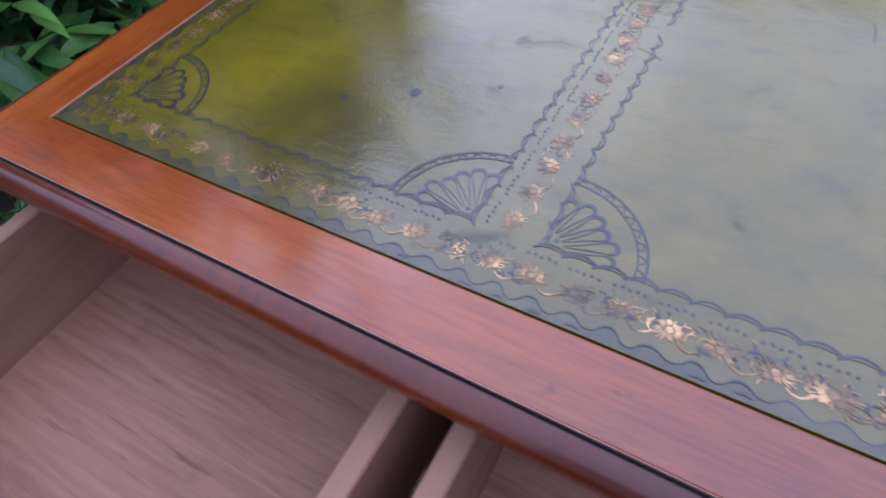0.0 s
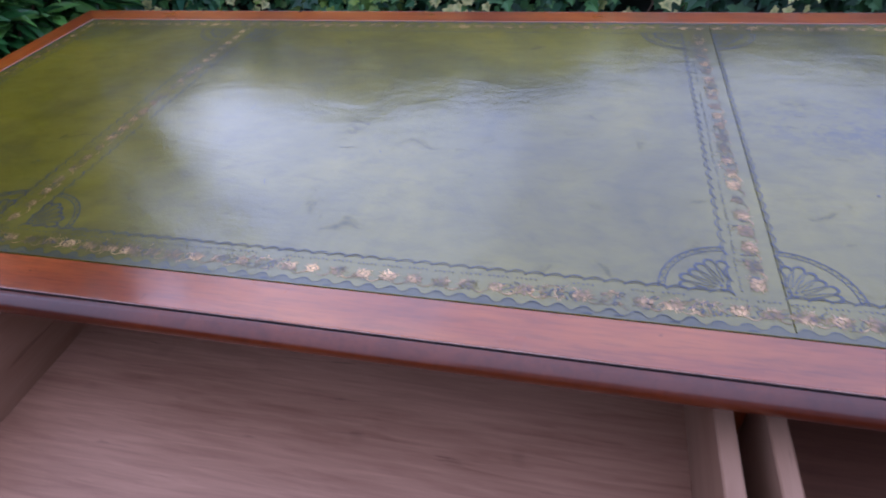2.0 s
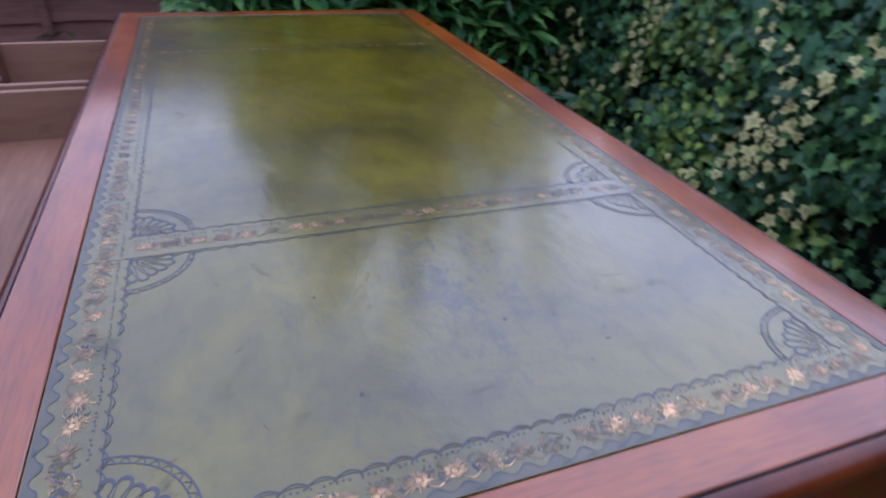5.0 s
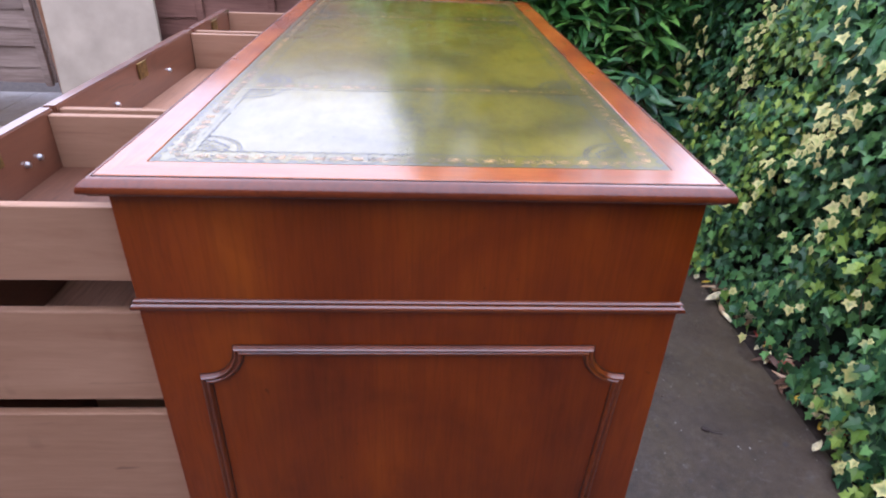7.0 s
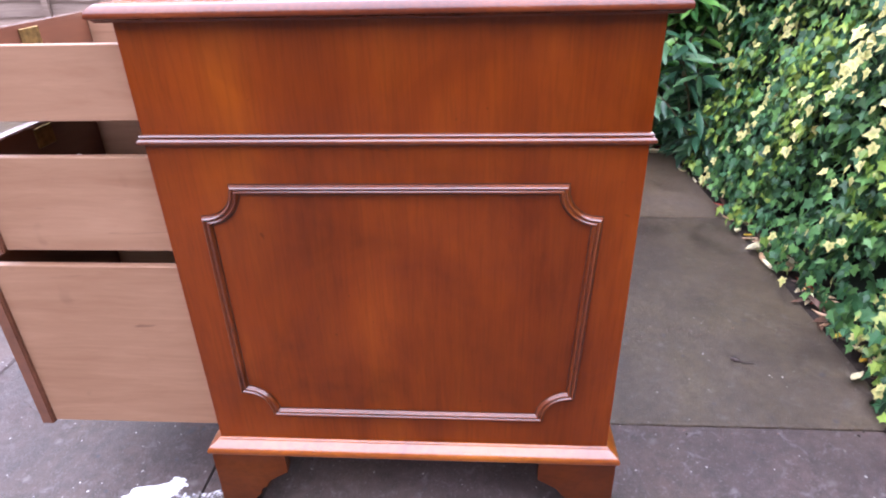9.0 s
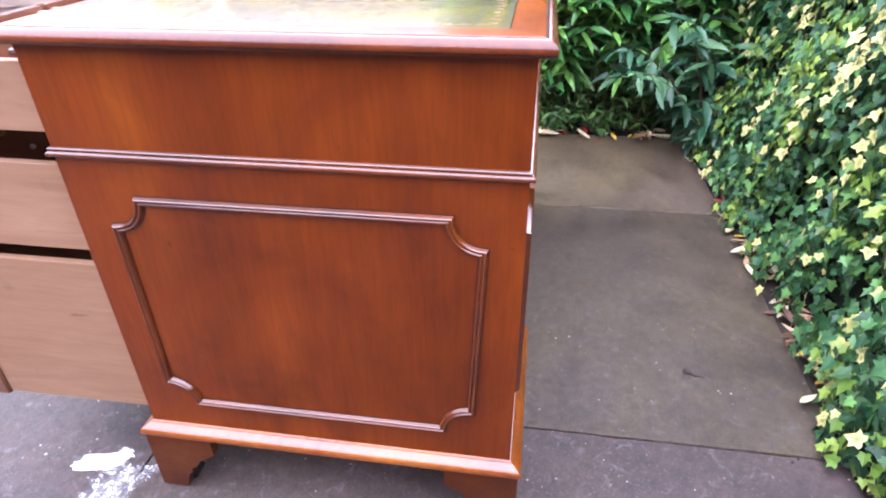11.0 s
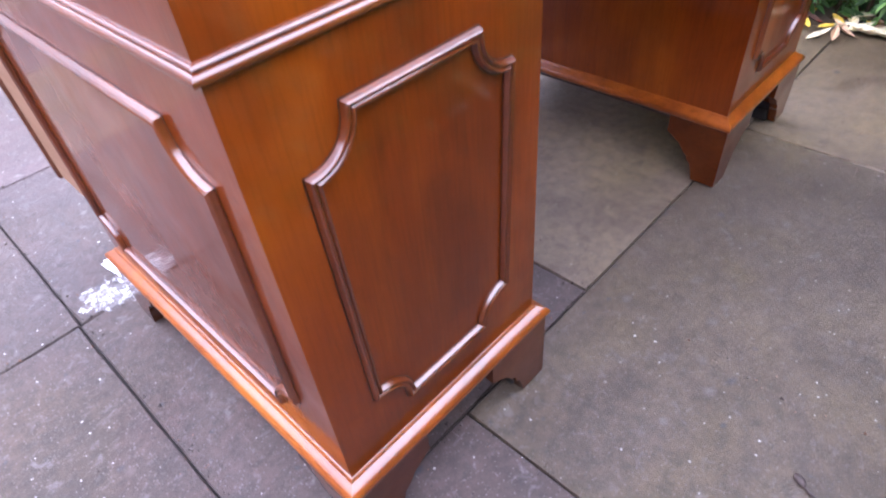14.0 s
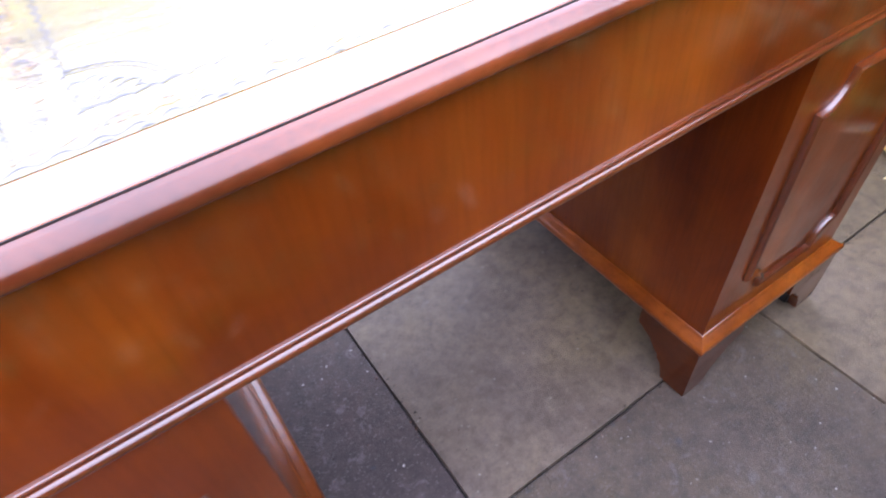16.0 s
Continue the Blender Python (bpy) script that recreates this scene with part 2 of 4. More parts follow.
def worn_gold():
    m, t, b = nodes("worn_gold_tooling", 0.36)
    n = noise_tex(t, world_coords(t), 70.0, 4)
    link(t, ramp(t, n, (0.38, (0.07, 0.050, 0.012)), (0.50, (0.26, 0.15, 0.055)), (0.66, (0.72, 0.45, 0.20))), b.inputs["Base Color"])
    link(t, ramp(t, n, (0.40, (0.2,)), (0.64, (0.85,))), b.inputs["Metallic"])
    return m


GOLD = lacquered(worn_gold(), 0.6)


def concrete(name, dark, light, chips, rough, tint):
    """A cast paving slab; chips is how much pale aggregate shows through the worn face."""
    m, t, b = nodes(name, rough, 0.48)
    w = world_coords(t)
    cloud = noise_tex(t, w, 2.6, 6, 0.62, 0.5)
    c = ramp(t, cloud, (0.28, dark), (0.72, light))
    stain = noise_tex(t, w, 9.0, 5, 0.65, 0.7)
    c = mixed(t, 0.8, c, ramp(t, stain, (0.34, (0.62, 0.58, 0.58)), (0.5, (1.0, 1.0, 1.02)), (0.7, tint)), "MULTIPLY")
    hue = noise_tex(t, w, 1.7, 4, 0.6, 0.6)
    c = mixed(t, 1.0, c, ramp(t, hue, (0.36, (0.98, 0.96, 1.08)), (0.50, (1.02, 0.99, 0.98)), (0.64, (1.05, 1.02, 0.82))), "MULTIPLY")
    mid = noise_tex(t, w, 45.0, 4, 0.7)
    c = mixed(t, 0.65, c, ramp(t, mid, (0.32, (0.46,)), (0.5, (0.95,)), (0.68, (1.35,))), "MULTIPLY")
    smudge = noise_tex(t, w, 34.0, 5, 0.62, 0.9)
    c = mixed(t, ramp(t, smudge, (0.58, (0.0,)), (0.70, (0.40 * min(chips, 1.0),))), c, (0.20, 0.185, 0.19))
    info = t.nodes.new("ShaderNodeObjectInfo")
    c = mixed(t, 0.8, c, ramp(t, info.outputs["Random"], (0.0, (0.82, 0.81, 0.76)), (0.5, (1.0, 0.96, 0.93)), (1.0, (1.12, 1.08, 1.10))), "MULTIPLY")

    def flecks(scale, low, high, near, far):
        """Scattered grains of uneven size: cells of which only some hold a grain."""
        vor = t.nodes.new("ShaderNodeTexVoronoi")
        vor.inputs["Scale"].default_value = scale
        warp = t.nodes.new("ShaderNodeVectorMath")
        warp.operation = "MULTIPLY_ADD"
        fuzz = t.nodes.new("ShaderNodeTexNoise")
        fuzz.inputs["Scale"].default_value = scale * 1.5
        link(t, w, fuzz.inputs["Vector"])
        link(t, fuzz.outputs["Color"], warp.inputs[0])
        warp.inputs[1].default_value = (0.4 / scale,) * 3
        link(t, w, warp.inputs[2])
        link(t, warp.outputs[0], vor.inputs["Vector"])
        part_of = t.nodes.new("ShaderNodeSeparateColor")
        link(t, vor.outputs["Color"], part_of.inputs[0])
        return mixed(t, 1.0, ramp(t, vor.outputs["Distance"], (near, (1.0,)), (far, (0.0,))), ramp(t, part_of.outputs[0], (low, (0.0,)), (high, (1.0,))), "MULTIPLY")

    for scale, low, high, near, far, strength, colour in (
        (240.0, 0.55, 0.95, 0.15, 0.45, 0.45 * chips, (0.22, 0.20, 0.19)), (95.0, 0.90, 0.96, 0.10, 0.20, 1.0 * chips, (0.40, 0.38, 0.36)),
        (58.0, 0.93, 0.96, 0.07, 0.15, 1.2 * chips, (0.46, 0.44, 0.41)), (30.0, 0.93, 0.96, 0.04, 0.09, 1.2 * chips, (0.44, 0.42, 0.39)),
        (170.0, 0.60, 0.95, 0.12, 0.42, 0.15 + 0.45 * chips, (0.026, 0.023, 0.024)), (40.0, 0.84, 0.92, 0.08, 0.22, 0.1 + 0.7 * chips, (0.030, 0.031, 0.040)),
        (15.0, 0.86, 0.92, 0.06, 0.16, 0.65, (0.034, 0.035, 0.046)), (24.0, 0.78, 0.90, 0.08, 0.26, 0.5 * chips, (0.17, 0.15, 0.14))):
        f = flecks(scale, low, high, near, far)
        c = mixed(t, mixed(t, 1.0, f, (min(strength, 1.0),) * 3, "MULTIPLY"), c, colour)
    link(t, c, b.inputs["Base Color"])
    link(t, ramp(t, stain, (0.3, (rough - 0.12,)), (0.7, (rough + 0.10,))), b.inputs["Roughness"])
    bump(t, b, noise_tex(t, w, 110.0, 6, 0.8), 0.55, 0.004)
    return m


SLAB_WORN = concrete("speckled_worn_concrete", (0.0420, 0.0294, 0.0249), (0.0794, 0.0571, 0.0483), 1.05, 0.55, (1.18, 1.12, 1.16))
SLAB_SMOOTH = concrete("algae_tinted_concrete", (0.0517, 0.0373, 0.0245), (0.1081, 0.0821, 0.0527), 0.70, 0.44, (1.14, 1.15, 1.0))
SLAB_PALE = concrete("pale_sandy_concrete", (0.0773, 0.0586, 0.0355), (0.1518, 0.1208, 0.0808), 0.25, 0.42, (1.12, 1.10, 1.02))
SOIL = plain("dark_damp_soil", (0.035, 0.024, 0.018), 0.9, 0.0, 0.6, 40)
JOINT = plain("gritty_joint_sand", (0.022, 0.018, 0.016), 0.9, 0.0, 0.5, 90)
PAINT = plain("dried_white_paint", (0.72, 0.72, 0.74), 0.5, 0.0, 0.12, 60)


def worn_paint():
    """A rubbed film of white paint through which the slab shows in patches."""
    m = plain("scuffed_white_paint", (0.58, 0.57, 0.59), 0.6, 0.0, 0.3, 50)
    t = m.node_tree
    w = world_coords(t)
    film = mixed(t, 0.4, noise_tex(t, w, 62.0, 6, 0.72, 0.6), noise_tex(t, w, 230.0, 3, 0.6))
    link(t, ramp(t, film, (0.45, (0.0,)), (0.53, (0.45,)), (0.62, (1.0,))), t.nodes["Principled BSDF"].inputs["Alpha"])
    return m


PAINT_THIN = worn_paint()


def foliage(name, base, fresh, rim_colour, patch_low, patch_high, rough=0.3):
    m, t, b = nodes(name, rough, 0.38)
    g = t.nodes.new("ShaderNodeNewGeometry")
    rnd = g.outputs["Random Per Island"]
    c = ramp(t, rnd, (0.0, tuple(v * 0.55 for v in base)), (0.45, base), (0.85, fresh), (1.0, tuple(v * 1.25 for v in fresh)))
    if rim_colour:
        rim = t.nodes.new("ShaderNodeAttribute")
        rim.attribute_name = "rim"
        patch = noise_tex(t, world_coords(t, (2.2, 1.0, 0.45)), 3.4, 3, 0.6, 0.5)
        own = t.nodes.new("ShaderNodeMath")
        own.operation = "MULTIPLY_ADD"
        own.inputs[1].default_value, own.inputs[2].default_value = 0.22, 0.0
        link(t, rnd, own.inputs[0])
        both = t.nodes.new("ShaderNodeMath")
        link(t, patch, both.inputs[0])
        link(t, own.outputs[0], both.inputs[1])
        variegated = ramp(t, both.outputs[0], (patch_low, (0.0,)), (patch_high, (1.0,)))
        edge = ramp(t, rim.outputs["Fac"], (0.25, (0.40,)), (0.70, (1.0,)))
        c = mixed(t, mixed(t, 1.0, variegated, edge, "MULTIPLY"), c, rim_colour)
    vein = noise_tex(t, world_coords(t), 90.0, 3)
    c = mixed(t, 0.4, c, ramp(t, vein, (0.3, (0.7,)), (0.7, (1.15,))), "MULTIPLY")
    link(t, c, b.inputs["Base Color"])
    b.inputs["Subsurface Weight"].default_value = 0.0
    bump(t, b, vein, 0.12, 0.003)
    return m


IVY = foliage("ivy_leaf", (0.042, 0.125, 0.046), (0.120, 0.260, 0.066), (0.46, 0.42, 0.13), 0.80, 0.88, 0.44)
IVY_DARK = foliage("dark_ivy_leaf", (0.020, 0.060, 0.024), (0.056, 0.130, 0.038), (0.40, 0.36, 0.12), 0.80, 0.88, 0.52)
IVY_FRESH = foliage("fresh_ivy_leaf", (0.120, 0.215, 0.030), (0.260, 0.360, 0.060), None, 0, 0, 0.42)
IVY_CREAM = foliage("variegated_ivy_leaf", (0.065, 0.160, 0.045), (0.220, 0.290, 0.070), (0.56, 0.52, 0.19), 0.02, 0.06, 0.45)
LAUREL = foliage("glossy_shrub_leaf", (0.055, 0.170, 0.042), (0.165, 0.355, 0.068), None, 0, 0, 0.28)
LAUREL_DARK = foliage("dark_shrub_leaf", (0.042, 0.120, 0.060), (0.100, 0.210, 0.085), None, 0, 0, 0.30)
LOW_LEAF = foliage("low_plant_leaf", (0.0561, 0.132, 0.0297), (0.132, 0.2508, 0.0528), None, 0, 0, 0.45)
STEM = plain("woody_stem", (0.10, 0.065, 0.035), 0.8, 0.0, 0.4, 60)
# near-black, so that the shade inside the hedge is in its colour
HEDGE_CORE = plain("hedge_shade_black", (0.012, 0.016, 0.008), 0.95, 0.0, 0.6, 18)
DEAD = [plain("fallen_leaf_" + n, c, 0.6, 0.0, 0.35, 60) for n, c in
        (("tan", (0.50, 0.33, 0.19)), ("red", (0.36, 0.035, 0.02)), ("cream", (0.74, 0.66, 0.42)), ("brown", (0.12, 0.06, 0.035)), ("yellow", (0.70, 0.50, 0.06)))]


def fence_wood(name, dark, light):
    m, t, b = nodes(name, 0.8, 0.3)
    fine = noise_tex(t, world_coords(t, (8, 0.8, 14)), 7.0, 5, 0.65, 0.6)
    broad = noise_tex(t, world_coords(t, (1, 0.5, 2)), 4.0, 3)
    c = mixed(t, 0.5, ramp(t, fine, (0.3, dark), (0.7, light)), ramp(t, broad, (0.35, dark), (0.68, light)))
    info = t.nodes.new("ShaderNodeObjectInfo")
    c = mixed(t, 0.8, c, ramp(t, info.outputs["Random"], (0.0, (0.75,)), (1.0, (1.2,))), "MULTIPLY")
    link(t, c, b.inputs["Base Color"])
    bump(t, b, fine, 0.5, 0.004)
    return m


FENCE_GREY = fence_wood("weathered_grey_fence", (0.1292, 0.0874, 0.0669), (0.3572, 0.2736, 0.2204))
FENCE_RED = fence_wood("red_brown_fence", (0.0988, 0.0418, 0.0304), (0.2736, 0.1406, 0.1026))
POST_WOOD = fence_wood("orange_post", (0.1672, 0.076, 0.038), (0.304, 0.1596, 0.0836))
POST_PALE = plain("pale_peeling_post", (0.3192, 0.2508, 0.1976), 0.8, 0.0, 0.4, 9)
BOARD = plain("pale_board", (0.3572, 0.2964, 0.2204), 0.75, 0.0, 0.14, 7)


# ---- mesh helpers ----
def part(name, bm, material, parent=None, label="", smooth=False):
    me = bpy.data.meshes.new(name)
    bmesh.ops.recalc_face_normals(bm, faces=bm.faces)
    if smooth:
        for f in bm.faces:
            f.smooth = True
        for e in bm.edges:
            e.smooth = len(e.link_faces) == 2 and e.calc_face_angle() < 0.62
    bm.to_mesh(me)
    bm.free()
    me.materials.append(material)
    ob = new(name, me)
    ob.parent = parent
    if label:
        tagged(ob, label)
    return ob


def empty(name, label, category, group="", kind="", at=(0, 0, 0), parent=None):
    ob = new(name)
    ob.location = at
    ob.parent = parent
    return tagged(ob, label, category, group, kind)


def box(x0, x1, y0, y1, z0, z1, bevel=0.0015, segments=1):
    bm = bmesh.new()
    bmesh.ops.create_cube(bm, size=1.0)
    bmesh.ops.scale(bm, vec=(x1 - x0, y1 - y0, z1 - z0), verts=bm.verts)
    bmesh.ops.translate(bm, vec=((x0 + x1) / 2, (y0 + y1) / 2, (z0 + z1) / 2), verts=bm.verts)
    if bevel:
        bmesh.ops.bevel(bm, geom=bm.edges[:], offset=bevel, segments=segments, affect="EDGES")
    return bm


def ring(profile, x0, x1, y0, y1):
    """A moulding mitred round a rectangle: profile points are (outward, z), taken in order and closed."""
    bm = bmesh.new()
    loops = []
    for d, z in profile:
        loops.append([bm.verts.new(p) for p in ((x0 - d, y0 - d, z), (x1 + d, y0 - d, z), (x1 + d, y1 + d, z), (x0 - d, y1 + d, z))])
    for a, b in zip(loops, loops[1:] + loops[:1]):
        for n in range(4):
            bm.faces.new((a[n], a[(n + 1) % 4], b[(n + 1) % 4], b[n]))
    return bm


def prism(points, m, depth):
    """A flat outline (u, v) given depth along w, laid by the matrix m."""
    bm = bmesh.new()
    a = [bm.verts.new(m @ Vector((u, v, 0))) for u, v in points]
    b = [bm.verts.new(m @ Vector((u, v, depth))) for u, v in points]
    bm.faces.new(a)
    bm.faces.new(b[::-1])
    for n in range(len(points)):
        k = (n + 1) % len(points)
        bm.faces.new((a[n], a[k], b[k], b[n]))
    return bm


def sweep(path, profile, m, closed=True):
    """A moulding swept along a flat path (u, v); profile points are (aside, height)."""
    bm = bmesh.new()
    count = len(path)
    rows = []
    for n in range(count):
        p = Vector(path[n])
        before, after = Vector(path[n - 1]), Vector(path[(n + 1) % count])
        d1, d2 = (p - before).normalized(), (after - p).normalized()
        n1, n2 = Vector((d1.y, -d1.x)), Vector((d2.y, -d2.x))
        mitre = (n1 + n2)
        mitre = mitre / max(mitre.dot(n1), 0.35)
        rows.append([bm.verts.new(m @ Vector((p.x + mitre.x * s, p.y + mitre.y * s, h))) for s, h in profile])
    for n in range(count):
        a, b = rows[n], rows[(n + 1) % count]
        for k in range(len(profile)):
            j = (k + 1) % len(profile)
            bm.faces.new((a[k], a[j], b[j], b[k]))
    return bm


def plane_matrix(origin, u, v):
    u, v = Vector(u), Vector(v)
    w = u.cross(v)
    return Matrix(((u.x, v.x, w.x, origin[0]), (u.y, v.y, w.y, origin[1]), (u.z, v.z, w.z, origin[2]), (0, 0, 0, 1)))


def raw(name, verts, faces, material, parent=None, rim=None, smooth=False):
    me = bpy.data.meshes.new(name)
    me.from_pydata(verts, [], faces)
    me.materials.append(material)
    if rim is not None:
        me.attributes.new("rim", "FLOAT", "POINT").data.foreach_set("value", rim)
    if smooth:
        me.polygons.foreach_set("use_smooth", [True] * len(me.polygons))
    ob = new(name, me)
    ob.parent = parent
    return ob


# ---- the desk ----
# centre of the desk at the origin, drawers towards -y, planting towards +y
TOP, HX, HY = 0.764, 0.6158, 0.2952         # the flat top inside its groove
LX, LY = 0.5802, 0.2579                     # leather
desk = empty("pedestal_desk", "polished mahogany pedestal desk with green leather top and open drawers", "desk")
top = empty("desk_top", "", "", parent=desk)
for key in ("label", "category"):
    if key in top:
        del top[key]

part("top_board", box(-0.5895, 0.5895, -0.2705, 0.2705, 0.7415, 0.757, 0.001), GROOVE, top)
# four mitred border rails round the leather
GAP, RX, RY = 0.0011, HX - 0.0004, HY - 0.0004
for name, pts, mat in (
    ("border_rail", [(-RX, -RY), (RX, -RY), (LX + GAP, -LY - GAP), (-LX - GAP, -LY - GAP)], TOP_LONG),
    ("border_rail", [(RX, RY), (-RX, RY), (-LX - GAP, LY + GAP), (LX + GAP, LY + GAP)], TOP_LONG),
    ("border_rail", [(RX, -RY), (RX, RY), (LX + GAP, LY + GAP), (LX + GAP, -LY - GAP)], TOP_DEEP),
    ("border_rail", [(-RX, RY), (-RX, -RY), (-LX - GAP, -LY - GAP), (-LX - GAP, LY + GAP)], TOP_DEEP),
):
    bm = prism(pts, Matrix.Translation((0, 0, 0.7575)), TOP - 0.7575)
    long_top = [e for e in bm.edges if all(v.co.z > TOP - 1e-5 for v in e.verts) and e.calc_length() > 0.1]
    bmesh.ops.bevel(bm, geom=long_top, offset=0.0007, segments=1, affect="EDGES")
    part(name, bm, mat, top)
part("groove", ring([(-0.0002, 0.7575), (-0.0002, 0.7632), (0.0002, 0.7632), (0.0005, 0.7612), (0.0013, 0.7610), (0.0013, 0.7575)], -HX, HX, -HY, HY), GROOVE, top, "dark line round the top")
# the arris of the front rail is rubbed down to pale wood
part("worn_arris", prism([(-RX, -RY - 0.0001), (RX, -RY - 0.0001), (RX, -RY + 0.0008), (-RX, -RY + 0.0008)], Matrix.Translation((0, 0, TOP - 0.0016)), 0.0012), WORN, top, "pale rubbed edge")
# a quirk beside the raised border, then a broad sloping thumb-nail with a sharp nose, hollowed beneath
edge = [(0.0014, 0.7450), (0.0014, 0.7620), (0.0017, 0.7629), (0.0024, 0.7631), (0.0040, 0.7625), (0.0060, 0.7615), (0.0080, 0.7601), (0.0098, 0.7585), (0.0112, 0.7568), (0.0121, 0.7552),
        (0.0126, 0.7534), (0.0128, 0.7514), (0.0125, 0.7500), (0.0116, 0.7491), (0.0098, 0.7486), (0.0080, 0.7478), (0.0066, 0.7464), (0.0058, 0.7450), (-0.004, 0.7450)]
part("edge_moulding", ring(edge, -HX, HX, -HY, HY), EDGE, top, smooth=True)
SEAM = 0.3130
part("leather_panel", box(-LX, SEAM - 0.0004, -LY, LY, 0.7575, TOP - 0.0004, 0.0), LEATHER, top, "olive green leather panel")
part("leather_panel", box(SEAM + 0.0004, LX, -LY, LY, 0.7575, TOP - 0.0004, 0.0), LEATHER, top, "olive green leather panel")

# -- tooling on the leather: ribbons a fraction of a millimetre proud
IX, IY, FAN = 0.5517, 0.2241, 0.047
BANDS = ((-0.3187, -0.2867), (0.2810, 0.3136))
ZL = TOP - 0.00025


class Strokes:
    def __init__(self):
        self.v, self.f, self.n = [], [], 0

    def level(self):
        self.n += 1
        return ZL + (self.n % 61) * 0.000004

    def ribbon(self, pts, width, taper=False):
        pts = [Vector(p) for p in pts]
        first, z = len(self.v), self.level()
        for n, p in enumerate(pts):
            d = (pts[min(n + 1, len(pts) - 1)] - pts[max(n - 1, 0)]).normalized()
            w = width / 2 * (0.25 + 0.75 * math.sin(math.pi * (n + 0.3) / (len(pts) - 0.4)) if taper else 1)
            self.v += [(p.x - d.y * w, p.y + d.x * w, z), (p.x + d.y * w, p.y - d.x * w, z)]
            if n:
                k = first + 2 * n
                self.f.append((k - 2, k - 1, k + 1, k))

    def fill(self, a, b):
        first, z = len(self.v), self.level() - 0.0001
        for n, (p, q) in enumerate(zip(a, b)):
            self.v += [(p[0], p[1], z), (q[0], q[1], z)]
            if n:
                k = first + 2 * n
                self.f.append((k - 2, k - 1, k + 1, k))

    def disc(self, x, y, r, sides=7):
        first, z = len(self.v), self.level()
        self.v += [(x + r * math.cos(a), y + r * math.sin(a), z) for a in (2 * math.pi * k / sides for k in range(sides))]
        self.f.append(tuple(range(first, first + sides)))


ink, fringe, gold = Strokes(), Strokes(), Strokes()
rnd = random.Random(7)


def frame_at(a, b):
    a, b = Vector(a), Vector(b)
    along = (b - a).normalized()
    side = Vector((-along.y, along.x))
    return a, along, side, (b - a).length


def chain(a, b, flip=1):
    """A line of small looped arches from a to b, standing to its left (flip 1) or right (-1)."""
    o, e, s, length = frame_at(a, b)
    s = s * flip
    count = max(1, round(length / 0.0135))
    step = length / count
    for n in range(count):
        if rnd.random() < 0.01:
            continue
        k = rnd.uniform(0.8, 1.15)
        for height, width, lo in ((0.0028, 0.0010, 0.0004), (0.0014, 0.0006, -0.0002)):
            ink.ribbon([o + e * (step * (n + u)) + s * (lo + height * math.sin(math.pi * u)) for u in (0.02, 0.2, 0.4, 0.6, 0.8, 0.98)], width * k, True)
        ink.ribbon([o + e * (step * (n - 0.12)) - s * 0.0012, o + e * (step * (n + 0.16)) + s * 0.0016], 0.0012 * k)


def fan(cx, cy, sx, sy):
    """A quarter-round shell in the corner (cx, cy) of a panel that lies towards (sx, sy)."""
    at = lambda r, a: (cx + sx * r * math.cos(a), cy + sy * r * math.sin(a))  # noqa: E731
    for r, w in ((FAN, 0.0012), (FAN - 0.0042, 0.0008)):
        ink.ribbon([at(r, math.radians(a)) for a in range(0, 91, 6)], w)
    for n in range(9):
        a0, a1 = math.radians(n * 10 + 1), math.radians(n * 10 + 9)
        ink.ribbon([at(FAN - 0.0042 + 0.0032 * math.sin(math.pi * u), a0 + (a1 - a0) * u) for u in (0, 0.3, 0.5, 0.7, 1)], 0.0008, True)
    for n in range(6):
        a = math.radians(8 + n * 14.8)
        tip = 0.0335 + 0.0015 * math.sin(n * 2.1)
        c = Vector(at(tip - 0.0036, a))
        out, over = Vector(at(tip, a)) - c, Vector(at(tip - 0.0036, a + 0.12)) - c
        out.normalize(), over.normalize()
        # a petal: a thick crescent at its head, two thin lines running in to the hub
        ink.ribbon([c + (out * math.cos(u) + over * math.sin(u)) * 0.0034 for u in (-1.9, -1.4, -0.8, -0.3, 0.3, 0.8, 1.4, 1.9)], 0.0023, True)
        for side in (-1, 1):
            ink.ribbon([c + over * (0.0032 * side) - out * 0.001, Vector(at(0.022, a + 0.075 * side)), Vector(at(0.011, a + 0.03 * side))], 0.0008, True)
    for r, a in ((0.006, 20), (0.007, 70), (0.009, 45), (0.0045, 45)):
        ink.disc(*at(r, math.radians(a)), 0.0013)


def burst(p, e, s, size=1.0):
    spin = rnd.uniform(0, 0.4)
    for n in range(8):
        a = spin + 2 * math.pi * n / 8
        q = p + (e * math.cos(a) * 1.2 + s * math.sin(a)) * (0.0042 * size * rnd.uniform(0.85, 1.15))
        if rnd.random() < 0.8:
            gold.disc(q.x, q.y, rnd.uniform(0.0011, 0.0019) * size, 7)
    for n in range(22):
        a = spin + 2 * math.pi * (n + rnd.uniform(-0.3, 0.3)) / 22
        r = size * (0.0044 + 0.0046 * rnd.random())
        d = e * math.cos(a) * 1.2 + s * math.sin(a)
        gold.ribbon([p + d * 0.0020, p + d * (r * 0.6), p + d * r], rnd.uniform(0.0004, 0.0009), True)
    gold.disc(p.x, p.y, 0.0022 * size)
    for n in range(5):
        q = p + e * ((n - 2) * 0.0032) + s * (0.0108 + 0.0006 * (n % 2))
        ink.disc(q.x, q.y, 0.0008, 6)
    gold.ribbon([p + e * (0.004 + 0.0025 * k) - s * (0.0045 + 0.0022 * math.sin(k * 0.9)) for k in range(6)], 0.0009, True)


